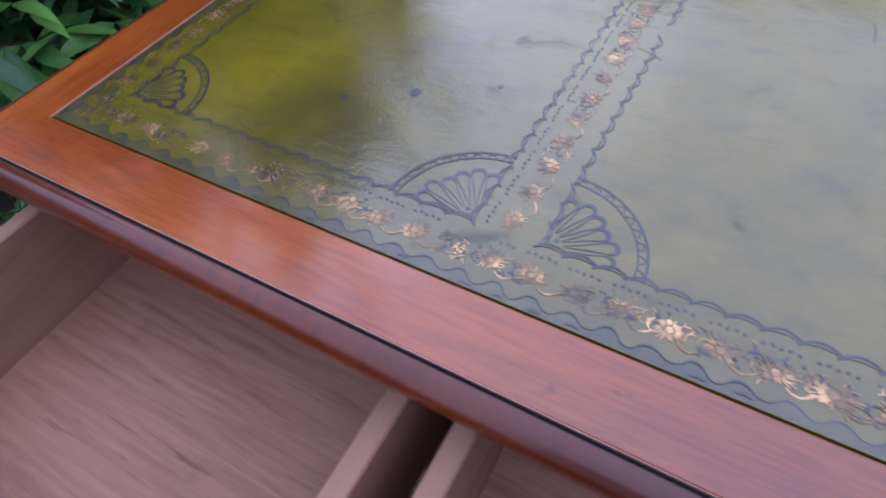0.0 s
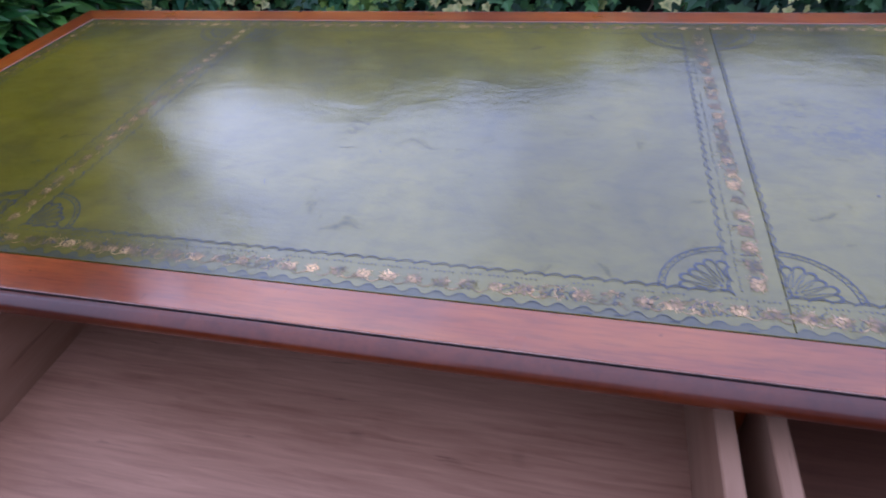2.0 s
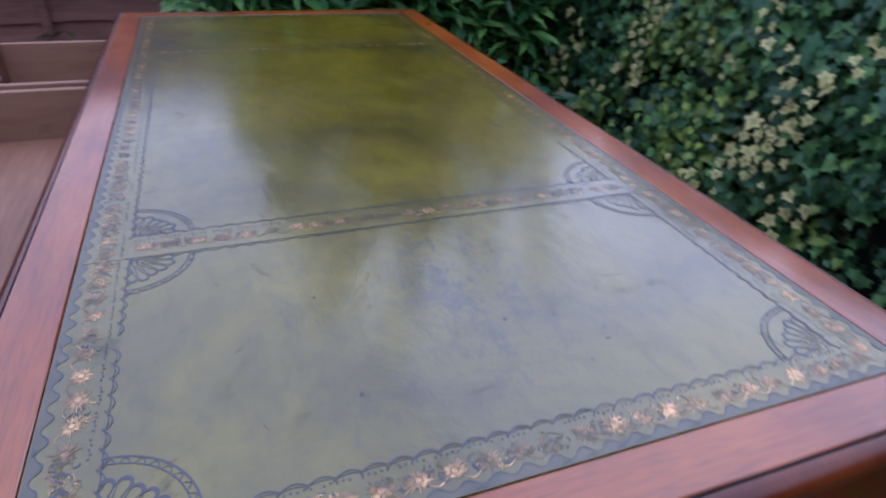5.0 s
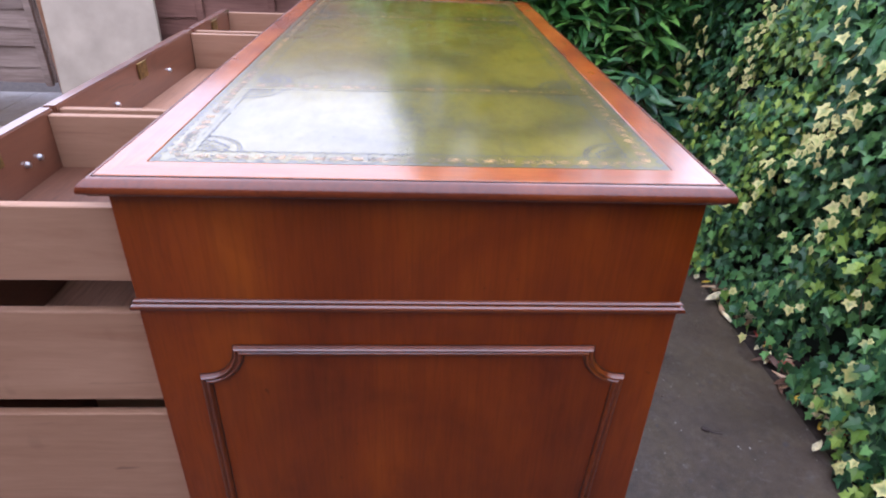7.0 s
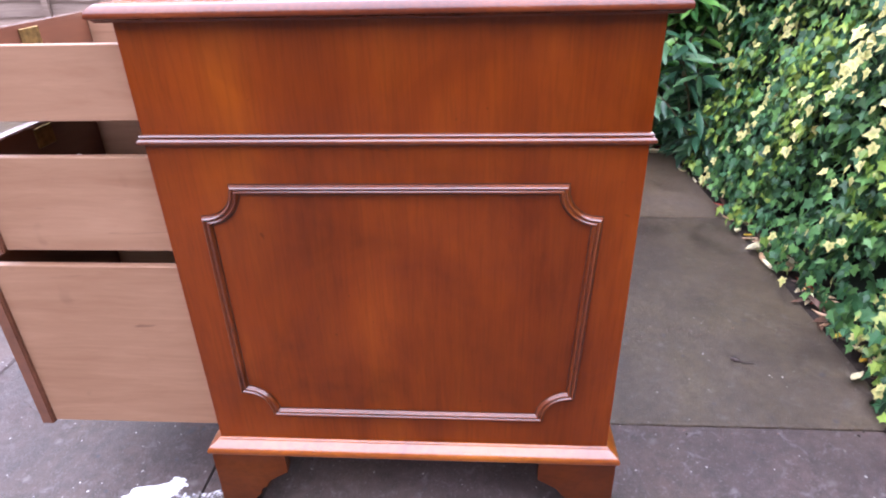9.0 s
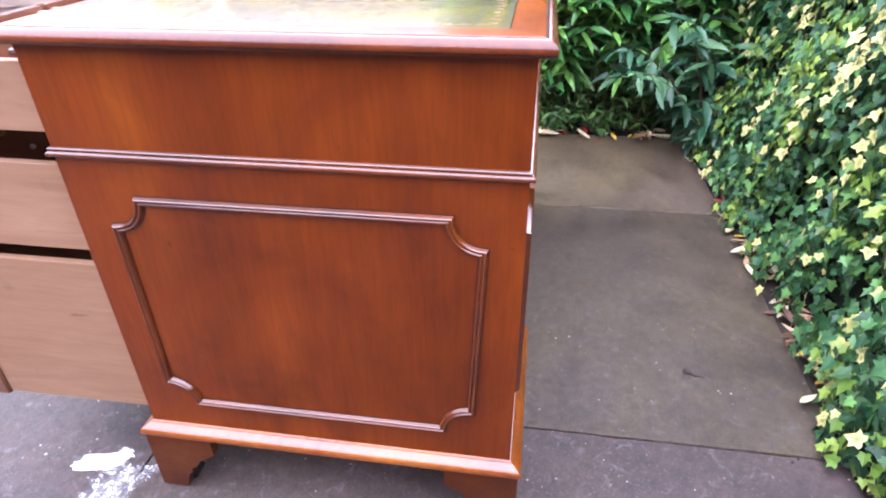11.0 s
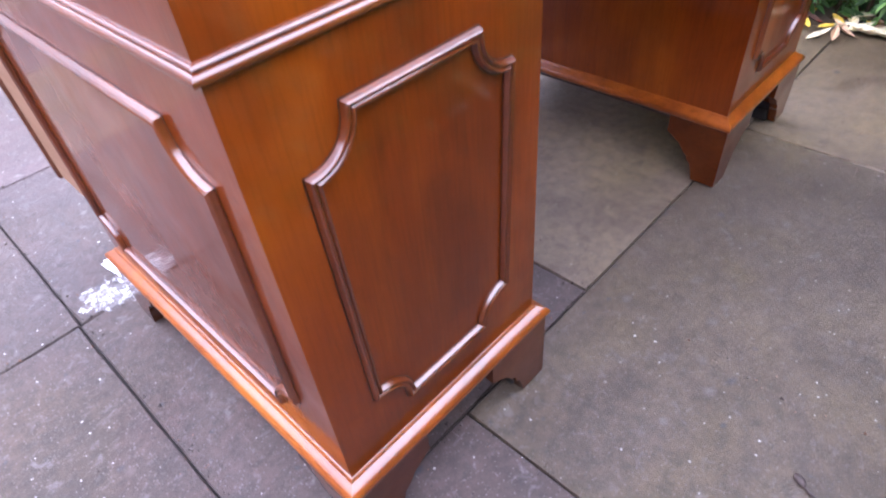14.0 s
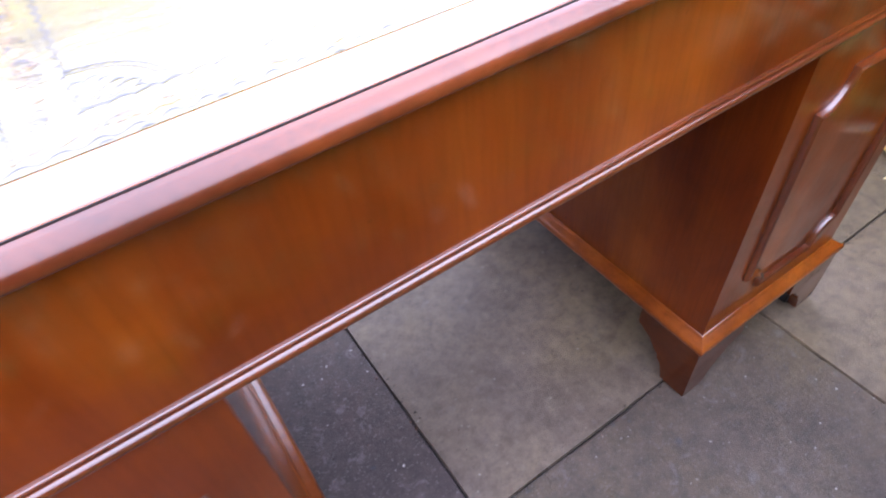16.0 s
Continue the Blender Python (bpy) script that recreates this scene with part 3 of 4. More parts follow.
def scroll(p, e, s, full=1.0):
    for turn, far in ((1, 0.0042), (-1, -0.0042)):
        c = p + e * far
        (gold if rnd.random() < 0.6 else ink).ribbon([c + (e * math.cos(turn * u * 0.75) + s * math.sin(turn * u * 0.75)) * (0.0010 + 0.00050 * u) for u in range(8)], rnd.uniform(0.0005, 0.0009), True)
    for n in range(int(16 * full)):
        a, q = rnd.uniform(0, 6.3), p + e * rnd.uniform(-0.009, 0.009) + s * rnd.uniform(-0.006, 0.007)
        gold.ribbon([q, q + (e * math.cos(a) + s * math.sin(a)) * 0.0018, q + (e * math.cos(a + 0.7) + s * math.sin(a + 0.7)) * 0.0034], rnd.uniform(0.0004, 0.0008), True)
    for n in range(4):
        a, q = rnd.uniform(0, 6.3), p + e * rnd.uniform(-0.008, 0.008) + s * rnd.uniform(-0.005, 0.007)
        ink.ribbon([q + (e * math.cos(a + u) + s * math.sin(a + u)) * 0.0020 for u in (0, 0.6, 1.2, 1.8, 2.4)], rnd.uniform(0.0006, 0.0011), True)
    for n in range(6):
        q = p + e * rnd.uniform(-0.008, 0.008) + s * rnd.uniform(-0.006, 0.007)
        ink.disc(q.x, q.y, rnd.uniform(0.0005, 0.0010), 6)
    if full < 1.0:
        return
    gold.ribbon([p - e * 0.008 + s * 0.004, p + s * 0.0062, p + e * 0.008 + s * 0.003], 0.0006, True)
    gold.ribbon([p - e * 0.009 - s * 0.004, p - e * 0.003 - s * 0.0058, p + e * 0.004 - s * 0.004], 0.0006, True)


def gilt_run(a, b):
    o, e, s, length = frame_at(a, b)
    count = round(length / 0.0196)
    for n in range(count):
        p = o + e * (length * (n + 0.5) / count) + s * rnd.uniform(-0.0006, 0.0006)
        if rnd.random() < 0.86:
            burst(p, e, s, rnd.uniform(0.72, 1.02))
        else:
            scroll(p, e, s)
        if rnd.random() < 0.6:
            scroll(p + e * (0.5 * length / count), e, s, 0.5)


def fringe_run(a, b):
    """The dark scalloped fringe along the leather's outer edge, to the left of a to b."""
    o, e, s, length = frame_at(a, b)
    count = round(length / 0.0165)
    k = length / count
    size = [rnd.uniform(0.75, 1.2) for n in range(count + 1)]
    pts = [n / 14 for n in range(count * 14 + 1)]

    def wave(u):
        n = min(int(u), count - 1)
        q = math.sin(2 * math.pi * (u - n))
        return 0.0056 + 0.0024 * size[n] * math.copysign(abs(q) ** 0.75, q)

    fringe.fill([o + e * (k * u) + s * 0.0004 for u in pts], [o + e * (k * u) + s * wave(u) for u in pts])
    for n in range(count):
        span = [n + q / 14 for q in range(0, 15)]
        ink.ribbon([o + e * (k * u) + s * wave(u) for u in span], 0.0004)
        ink.ribbon([o + e * (k * u) + s * (wave(u) - 0.0004) for u in span[:8]], rnd.uniform(0.0004, 0.0011), True)
        if rnd.random() < 0.3:
            c = o + e * (k * (n + rnd.uniform(0.35, 0.65))) + s * rnd.uniform(0.0012, 0.0026)
            ink.ribbon([c - e * 0.003, c + s * 0.0008, c + e * 0.003], rnd.uniform(0.0008, 0.0018), True)


corners = [(-LX, -LY), (LX, -LY), (LX, LY), (-LX, LY)]
for n in range(4):
    fringe_run(corners[n], corners[(n + 1) % 4])
MX, MY = (LX + IX) / 2 - 0.0012, (LY + IY) / 2 - 0.0005
mid = [(-MX, -MY), (MX, -MY), (MX, MY), (-MX, MY)]
for n in range(4):
    gilt_run(mid[n], mid[(n + 1) % 4])
for x0, x1 in BANDS:
    gilt_run(((x0 + x1) / 2, -IY), ((x0 + x1) / 2, IY))
for x0, x1 in ((-IX, BANDS[0][0]), (BANDS[0][1], BANDS[1][0]), (BANDS[1][1], IX)):
    for a, b in (((x0, -IY), (x1, -IY)), ((x1, -IY), (x1, IY)), ((x1, IY), (x0, IY)), ((x0, IY), (x0, -IY))):
        chain(a, b)
    for cx, sx in ((x0, 1), (x1, -1)):
        for cy, sy in ((-IY, 1), (IY, -1)):
            fan(cx, cy, sx, sy)
# short dark scratches and nicks in the leather
for n in range(18):
    x, y, a, r = rnd.uniform(-0.52, 0.54), rnd.uniform(-0.19, 0.2), rnd.uniform(0, 3.1), rnd.uniform(0.002, 0.012)
    ink.ribbon([(x, y), (x + r * math.cos(a), y + r * math.sin(a)), (x + 2 * r * math.cos(a + 0.1), y + 2 * r * math.sin(a + 0.1))], rnd.uniform(0.0003, 0.0007), True)
for x, y, r in ((-0.394, -0.152, 0.0034), (-0.352, -0.128, 0.0016), (-0.43, -0.172, 0.0022), (0.46, 0.02, 0.0016), (0.50, -0.09, 0.0014), (0.40, -0.10, 0.0013)):
    ink.disc(x, y, r, 9)
for name, strokes, mat, label in (("tooled_fringe", fringe, FRINGE, "dark scalloped fringe"), ("dark_tooling", ink, INK, "dark tooled chain and shell pattern"),
                                  ("gold_tooling", gold, GOLD, "worn gold floral tooling")):
    tagged(raw(name, strokes.v, strokes.f, mat, top), label, kind="stuff")

# -- frieze under the top
FX, FY, WAIST = 0.6081, 0.2891, 0.618
frieze = empty("frieze", "", "", parent=desk)
T = 0.018


def mitred_side(x, s, z0, z1):
    """A side board whose back edge is mitred to the back board; s is the way outwards."""
    return prism([(x, -FY), (x, FY), (x - s * T, FY - T), (x - s * T, -FY)], Matrix.Translation((0, 0, z0)), z1 - z0)


def mitred_back(x0, x1, z0, z1):
    g = 0.0002
    return prism([(x0 + g, FY), (x1 - g, FY), (x1 - T - g, FY - T), (x0 + T + g, FY - T)], Matrix.Translation((0, 0, z0)), z1 - z0)


part("end_board", mitred_side(FX, 1, WAIST, 0.7449), WOOD_UP, frieze)
part("end_board", mitred_side(-FX, -1, WAIST, 0.7449), WOOD_UP, frieze)
part("back_board", mitred_back(-FX, FX, WAIST, 0.7449), WOOD_UP, frieze)
for x in (-0.3034, 0.2926):
    part("divider", box(x - 0.0075, x + 0.0075, -FY + 0.022, FY - 0.0185, 0.6305, 0.741), WOOD_UP, frieze)
for x0, x1 in ((-FX + 0.0185, -0.286), (0.286, FX - 0.0185)):
    part("dust_board", box(x0, x1, -FY + 0.001, FY - 0.0185, 0.620, 0.630), DRAWER_BACK, frieze)
part("knee_rail", box(-0.2855, 0.2855, -FY + 0.001, -FY + 0.06, 0.618, 0.630), WOOD_LONG, frieze)
# two reeds with a quirk between them
waist = [(-0.004, 0.6095), (0.0044, 0.6095), (0.0060, 0.6104), (0.0066, 0.6122), (0.0064, 0.6138), (0.0056, 0.6150), (0.0042, 0.6161), (0.0028, 0.6169), (0.0020, 0.6171),
         (0.0018, 0.6178), (0.0032, 0.6186), (0.0036, 0.6194), (0.0030, 0.6204), (0.0016, 0.6213), (0.0004, 0.6218), (-0.004, 0.6222)]
part("waist_moulding", ring(waist, -FX, FX, -FY, FY), MOULD, frieze, smooth=True)


# -- pedestals
def scalloped(corners, r):
    """A four-sided outline with hollow quarter-round corners, anticlockwise from the lower left."""
    pts = []
    for (cu, cv), a0 in zip(corners, (90, 180, 270, 0)):
        pts += [(cu + r * math.cos(math.radians(a0 - a)), cv + r * math.sin(math.radians(a0 - a))) for a in range(0, 91, 10)]
    return pts


BEAD = [(-0.0056, 0.0), (-0.0056, 0.0016), (-0.0050, 0.0024), (-0.0047, 0.0044), (-0.0038, 0.0060), (-0.0025, 0.0066), (-0.0013, 0.0060), (-0.0004, 0.0044),
        (0.0004, 0.0044), (0.0013, 0.0062), (0.0026, 0.0069), (0.0039, 0.0062), (0.0048, 0.0045), (0.0051, 0.0024), (0.0056, 0.0016), (0.0056, 0.0)]


# flat dark strip under the bead, standing out 1.3 mm on each side
STRIP = [(-0.0069, 0.0), (-0.0069, 0.0004), (0.0069, 0.0004), (0.0069, 0.0)]


def bracket(length, out):
    """The ogee outline of a bracket foot from its corner, run along u; v up to the plinth."""
    pts = [(0, 0.004), (0.046, 0.004), (0.050, 0.020), (0.055, 0.036), (0.064, 0.044), (0.064, 0.052), (0.073, 0.058), (0.084, 0.074), (0.096, 0.082),
           (length, 0.092), (length, 0.1315), (0, 0.1315)]
    return [(u * out, v) for u, v in pts]


def pedestal(x0, x1, outer):
    """A pedestal carcass from x0 to x1; outer is the side (-1 or 1) that faces away from the knee hole."""
    ped = empty("pedestal", "", "", parent=desk)
    z0, z1 = 0.150, 0.6092
    part("side_board", mitred_side(x1, 1, z0, z1), WOOD_UP, ped)
    part("side_board", mitred_side(x0, -1, z0, z1), WOOD_UP, ped)
    part("back_board", mitred_back(x0, x1, z0, z1), WOOD_UP, ped)
    part("base_board", box(x0 + 0.019, x1 - 0.019, -FY + 0.001, FY - 0.019, 0.134, 0.150), DRAWER_BACK, ped)
    for z in (0.444, 0.5915):
        part("drawer_rail", box(x0 + 0.019, x1 - 0.019, -FY + 0.001, -FY + 0.045, z - 0.008, z + 0.008), WOOD_LONG, ped)
    # plinth moulding and its four bracket feet
    plinth = [(-0.004, 0.1262), (0.0116, 0.1262), (0.0144, 0.1271), (0.0164, 0.1290), (0.0175, 0.1316), (0.0178, 0.1344), (0.0174, 0.1370), (0.0163, 0.1392), (0.0146, 0.1409), (0.0118, 0.1427), (0.0084, 0.1446), (0.0054, 0.1464), (0.0042, 0.1470),
              (0.0037, 0.1474), (0.0034, 0.1482), (0.0026, 0.1488), (0.0022, 0.1490), (0.0018, 0.1497), (0.0008, 0.1502), (-0.004, 0.1507)]
    part("plinth_moulding", ring(plinth, x0, x1, -FY, FY), PLINTH, ped, smooth=True)
    part("plinth_frame", ring([(-0.020, 0.106), (0.0, 0.106), (0.0, 0.1302), (-0.020, 0.1302)], x0 + 0.012, x1 - 0.012, -FY + 0.012, FY - 0.012), GROOVE, ped)
    e = 0.0135
    for cx, sx in ((x0 - e, 1), (x1 + e, -1)):
        for cy, sy in ((-FY - e, 1), (FY + e, -1)):
            foot = prism(bracket(0.112, 1), plane_matrix((cx, cy, 0), (sx, 0, 0), (0, 0, 1)), 0.016 * (1 if sx * sy < 0 else -1) * (1 if sx > 0 else 1) * (-1 if sx * sy < 0 and sx < 0 else 1) * (1))
            other = prism(bracket(0.112, 1), plane_matrix((cx, cy, 0), (0, sy, 0), (0, 0, 1)), 0.016)
            # both cheeks grow inwards from the corner
            for bm, axis, c, s in ((foot, 1, cy, sy), (other, 0, cx, sx)):
                for v in bm.verts:
                    v.co[axis] = c + s * abs(v.co[axis] - c)
            # mitre: the cheek along y starts where the cheek along x ends
            for v in other.verts:
                if abs(v.co.y - cy) < 1e-5 and abs(v.co.x - cx) > 1e-4:
                    v.co.y = cy + sy * 0.016
            for v in foot.verts:
                if abs(v.co.x - cx) < 1e-5 and abs(v.co.y - cy) > 1e-4:
                    v.co.x = cx + sx * 0.016
            me = bpy.data.meshes.new("tmp")
            other.to_mesh(me)
            foot.from_mesh(me)
            bpy.data.meshes.remove(me)
            other.free()
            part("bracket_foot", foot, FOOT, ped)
            part("glide", box(min(cx + sx * 0.018, cx + sx * 0.05), max(cx + sx * 0.018, cx + sx * 0.05), min(cy + sy * 0.018, cy + sy * 0.05), max(cy + sy * 0.018, cy + sy * 0.05), 0.0, 0.03, 0.002), GLIDE, ped)
    # raised beads: on the outer side and on the back
    m = plane_matrix((x1, 0, 0), (0, 1, 0), (0, 0, 1)) if outer > 0 else plane_matrix((x0, 0, 0), (0, -1, 0), (0, 0, 1))
    side = scalloped([(-0.2345, 0.2045), (0.2290, 0.2045), (0.2410, 0.5550), (-0.2345, 0.5540)], 0.0412)
    mid_x = (x0 + x1) / 2
    back_m = plane_matrix((mid_x, FY, 0), (-1, 0, 0), (0, 0, 1))
    back = scalloped([(-0.1020, 0.2050), (0.0980, 0.2050), (0.1080, 0.5540), (-0.1085, 0.5545)], 0.0412)
    for path, place in ((side, m), (back, back_m)):
        part("panel_bead", sweep(path, BEAD, place), MOULD, ped, smooth=True)
        part("panel_quirk", sweep(path, STRIP, place), BEAD_LINE, ped, "dark line round the bead")
    return ped


pedestal(0.2916, FX, 1)
pedestal(-FX, -0.2916, -1)


# -- drawers
def drawer(x0, x1, y_front, y_back, z0, z1, face_up=0.006, face_side=0.006, lock=True, bolts=2, floor=DRAWER_FLOOR):
    """An open drawer box: the front board's inner face at y_front, its sides from there to y_back."""
    d = empty("drawer", "", "", parent=desk)
    t = 0.012
    part("side", box(x0, x0 + t, y_front, y_back, z0, z1, 0.001), DRAWER_SIDE, d)
    part("side", box(x1 - t, x1, y_front, y_back, z0, z1, 0.001), DRAWER_SIDE, d)
    part("back", box(x0 + t + 0.0002, x1 - t - 0.0002, y_back - 0.012, y_back, z0 + 0.012, z1 - 0.006, 0.001), DRAWER_BACK, d)
    part("bottom", box(x0 + t + 0.0002, x1 - t - 0.0002, y_front, y_back - 0.0122, z0 + 0.006, z0 + 0.011, 0), floor, d)
    part("front", box(x0 - face_side, x1 + face_side, y_front - 0.020, y_front - 0.0003, z0 - 0.004, z1 + face_up, 0.002, 2), DRAWER_FACE, d, "stained mahogany front board")
    mid_x, mid_z = (x0 + x1) / 2, (z0 + z1) / 2
    if lock:
        part("lock_plate", box(mid_x - 0.019, mid_x + 0.019, y_front, y_front + 0.0025, z1 - 0.028, z1 + 0.001, 0.0008), BRASS, d, "brass lock plate")
    for k in range(bolts):
        bm = bmesh.new()
        x = mid_x + (k - (bolts - 1) / 2) * (x1 - x0) * 0.42
        bmesh.ops.create_cone(bm, cap_ends=True, segments=12, radius1=0.0045, radius2=0.0034, depth=0.005, matrix=pose(x, y_front + 0.0025, mid_z, -90))
        part("handle_bolt", bm, STEEL, d, "zinc handle bolt")
    return d


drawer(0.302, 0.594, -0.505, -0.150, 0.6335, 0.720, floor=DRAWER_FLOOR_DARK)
drawer(-0.2918, 0.2832, -0.505, -0.150, 0.6335, 0.720, bolts=4)
drawer(-0.594, -0.3150, -0.505, -0.150, 0.6335, 0.720)
drawer(0.310, 0.5845, -0.533, -0.100, 0.456, 0.586)
drawer(0.310, 0.5845, -0.566, -0.100, 0.152, 0.432)
# the other pedestal's drawers are pushed home
drawer(-0.5845, -0.310, -0.264, 0.200, 0.456, 0.580)
drawer(-0.5845, -0.310, -0.264, 0.200, 0.152, 0.432)

# ---- ground ----
ground = raw("ground", [(-400, -400, -0.05), (400, -400, -0.05), (400, 400, -0.05), (-400, 400, -0.05)], [(0, 1, 2, 3)], SOIL)
tagged(ground, "dark damp soil beyond the paving", "ground", kind="structure")
bed = part("planting_bed", box(-1.16, 3.2, 0.889, 3.0, -0.045, -0.012, 0.0), SOIL)
tagged(bed, "dark soil bed along the ivy hedge", "soil bed", kind="structure")
bed = part("planting_bed", box(-2.3, -1.165, -0.9, 3.0, -0.045, -0.014, 0.0), SOIL)
tagged(bed, "dark soil under the shrubs beside the fence", "soil bed", kind="structure")

# ---- hedge, shrubs ----
def basis(normal, tip):
    n = normal / np.linalg.norm(normal, axis=1, keepdims=True)
    t = tip - (tip * n).sum(1, keepdims=True) * n
    t /= np.linalg.norm(t, axis=1, keepdims=True) + 1e-9
    return np.stack([np.cross(t, n), t, n], axis=2)


def scatter(template, faces, centres, normal, tip, size):
    """Many leaves as one list of vertices and faces."""
    b = basis(normal, tip)
    v = np.einsum("nij,kj->nki", b, template) * size[:, None, None] + centres[:, None, :]
    k = len(template)
    out = []
    for n in range(len(centres)):
        out += [tuple(i + n * k for i in face) for face in faces]
    return v.reshape(-1, 3).tolist(), out


half = [(0.0, 0.0), (0.20, -0.12), (0.46, -0.08), (0.38, 0.17), (0.62, 0.41), (0.32, 0.49), (0.17, 0.73), (0.0, 1.0)]
outline = half + [(-x, y) for x, y in half[-2:0:-1]]
IVY_LEAF = np.array([(0.0, 0.30, -0.05)] + [(x, y, 0.20 * abs(x) - 0.28 * max(y - 0.35, 0)) for x, y in outline]) * (1.0, 1.0, 1.0)
IVY_FACES = [(0, 1 + n, 1 + (n + 1) % len(outline)) for n in range(len(outline))]
IVY_RIM = [0.0] + [1.0] * len(outline)

rng = np.random.default_rng(5)


def profile_at(s):
    """The hedge face from its foot up and over its top: y and z for s from 0 to 1."""
    ks = np.array([0, 0.18, 0.45, 0.68, 0.84, 0.92, 1.0])
    return np.interp(s, ks, [0.915, 1.0, 1.05, 1.08, 1.12, 1.24, 1.55]), np.interp(s, ks, [0.02, 0.30, 0.72, 1.10, 1.34, 1.42, 1.46])


def drop(x):
    u = np.clip((np.asarray(x) - 0.3) / 0.5, 0, 1)
    return 1 - 0.13 * u * u * (3 - 2 * u)


def lumps(x, z, scale=3.1):
    return np.array([noise.noise((a * scale, 3.7, b * scale)) for a, b in zip(x, z)])


def hedge_face(x, s):
    """Points on the bulging face of the hedge, and how far each swells out."""
    y, z = profile_at(s)
    big, small = lumps(x, z, 2.3), lumps(x, z, 7.0)
    top = np.array([noise.noise((a * 1.7, 9.1, 0.4)) for a in x])
    z = z * (1 + 0.20 * top * np.clip(s * 2 - 0.8, 0, 1)) * drop(x)
    return y - 0.10 * big - 0.045 * small, z, small + 0.6 * big


def leafy(c, over, size, lie=1.0):
    k = len(c)
    normal = np.stack([rng.normal(0, 0.45 * lie, k), -1.0 + 0.7 * over + rng.normal(0, 0.28 * lie, k), 0.62 + 0.6 * over + rng.normal(0, 0.40 * lie, k)], 1)
    tip = np.stack([rng.normal(0, 0.6, k), rng.normal(-0.25, 0.2, k), np.full(k, -0.8)], 1)
    return scatter(IVY_LEAF, IVY_FACES, c, normal, tip, size)


def hedge_leaves(count, depth0, depth1, size0, size1, x0, x1, clumped=None):
    s = rng.uniform(0, 1, count)
    x = rng.uniform(x0, x1, count)
    y, z, swell = hedge_face(x, s)
    y = y + rng.uniform(depth0, depth1, count)
    # thin spots let the dark inside show
    keep = (swell + rng.normal(0, 0.25, count)) > -0.30
    if clumped:
        keep &= np.array([noise.noise((a * 3.3, clumped, b * 2.4)) for a, b in zip(x, z)]) + rng.normal(0, 0.10, count) > 0.16
    size = rng.uniform(size0, size1, count) * np.where(rng.random(count) < 0.12, 1.35, 1.0)
    return leafy(np.stack([x, y, z], 1)[keep], np.clip(s[keep] * 3 - 2.2, 0, 1), size[keep])


def runner(x, s, length, slant, size):
    """Leaves by turns to either side of a shoot that trails down the hedge's face."""
    count = max(4, int(length / (size * 0.42)))
    u = np.arange(count) / (count - 1)
    xs = x + slant * length * u + 0.010 * np.sin(u * 9 + x * 7) + np.where(np.arange(count) % 2, 0.4, -0.4) * size
    y, z, swell = hedge_face(xs, np.maximum(s - length / 1.5 * u, 0.02))
    c = np.stack([xs, y - 0.035 - 0.012 * rng.random(count), z], 1)
    return leafy(c, np.zeros(count), 0.66 * size * rng.uniform(0.7, 1.25, count), 0.8)


hedge = empty("ivy_hedge", "dense ivy hedge with green and cream variegated leaves", "hedge", at=(0.4, 1.3, 0))


def homed(ob):
    ob.location = (-0.4, -1.3, 0)
    return ob


# a dark sheet behind the leaves stands for the shade between them
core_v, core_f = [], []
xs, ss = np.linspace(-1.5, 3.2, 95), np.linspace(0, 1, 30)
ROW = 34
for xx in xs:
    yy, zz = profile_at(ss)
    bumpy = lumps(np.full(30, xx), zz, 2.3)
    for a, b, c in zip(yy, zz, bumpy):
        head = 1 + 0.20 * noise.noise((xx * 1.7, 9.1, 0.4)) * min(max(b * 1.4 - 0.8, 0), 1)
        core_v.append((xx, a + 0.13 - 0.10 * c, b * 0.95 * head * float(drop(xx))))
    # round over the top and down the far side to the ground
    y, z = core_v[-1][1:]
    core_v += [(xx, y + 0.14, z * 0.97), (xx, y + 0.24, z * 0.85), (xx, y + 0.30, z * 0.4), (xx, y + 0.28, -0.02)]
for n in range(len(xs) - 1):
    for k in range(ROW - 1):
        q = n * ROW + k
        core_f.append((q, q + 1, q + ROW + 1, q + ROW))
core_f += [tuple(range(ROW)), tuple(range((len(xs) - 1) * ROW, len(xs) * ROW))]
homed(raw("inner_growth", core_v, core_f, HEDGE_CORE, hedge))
for count, d0, d1, s0, s1 in ((23000, -0.03, 0.05, 0.016, 0.034), (13000, 0.03, 0.12, 0.020, 0.038)):
    # the end past x 0.3 is leaved in a darker copy of the ivy
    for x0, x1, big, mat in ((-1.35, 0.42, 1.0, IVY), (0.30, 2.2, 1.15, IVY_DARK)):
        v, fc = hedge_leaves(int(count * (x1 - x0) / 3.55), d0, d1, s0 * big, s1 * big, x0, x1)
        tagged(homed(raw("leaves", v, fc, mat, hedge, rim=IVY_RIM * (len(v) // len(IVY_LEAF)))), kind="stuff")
v, fc = hedge_leaves(1500, 0.0, 0.1, 0.04, 0.06, 2.2, 3.2)
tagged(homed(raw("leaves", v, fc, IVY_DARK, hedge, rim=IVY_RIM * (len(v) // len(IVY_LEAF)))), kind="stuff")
v, fc = hedge_leaves(12000, -0.045, 0.02, 0.014, 0.029, -1.35, 0.95, 2.2)
tagged(homed(raw("fresh_leaves", v, fc, IVY_FRESH, hedge)), "young yellow-green leaves", kind="stuff")
v, fc = hedge_leaves(1000, -0.05, 0.01, 0.013, 0.026, -1.35, 0.8, 7.7)
tagged(homed(raw("cream_leaves", v, fc, IVY_CREAM, hedge, rim=IVY_RIM * (len(v) // len(IVY_LEAF)))), "cream-edged variegated leaves", kind="stuff")
tr = random.Random(17)
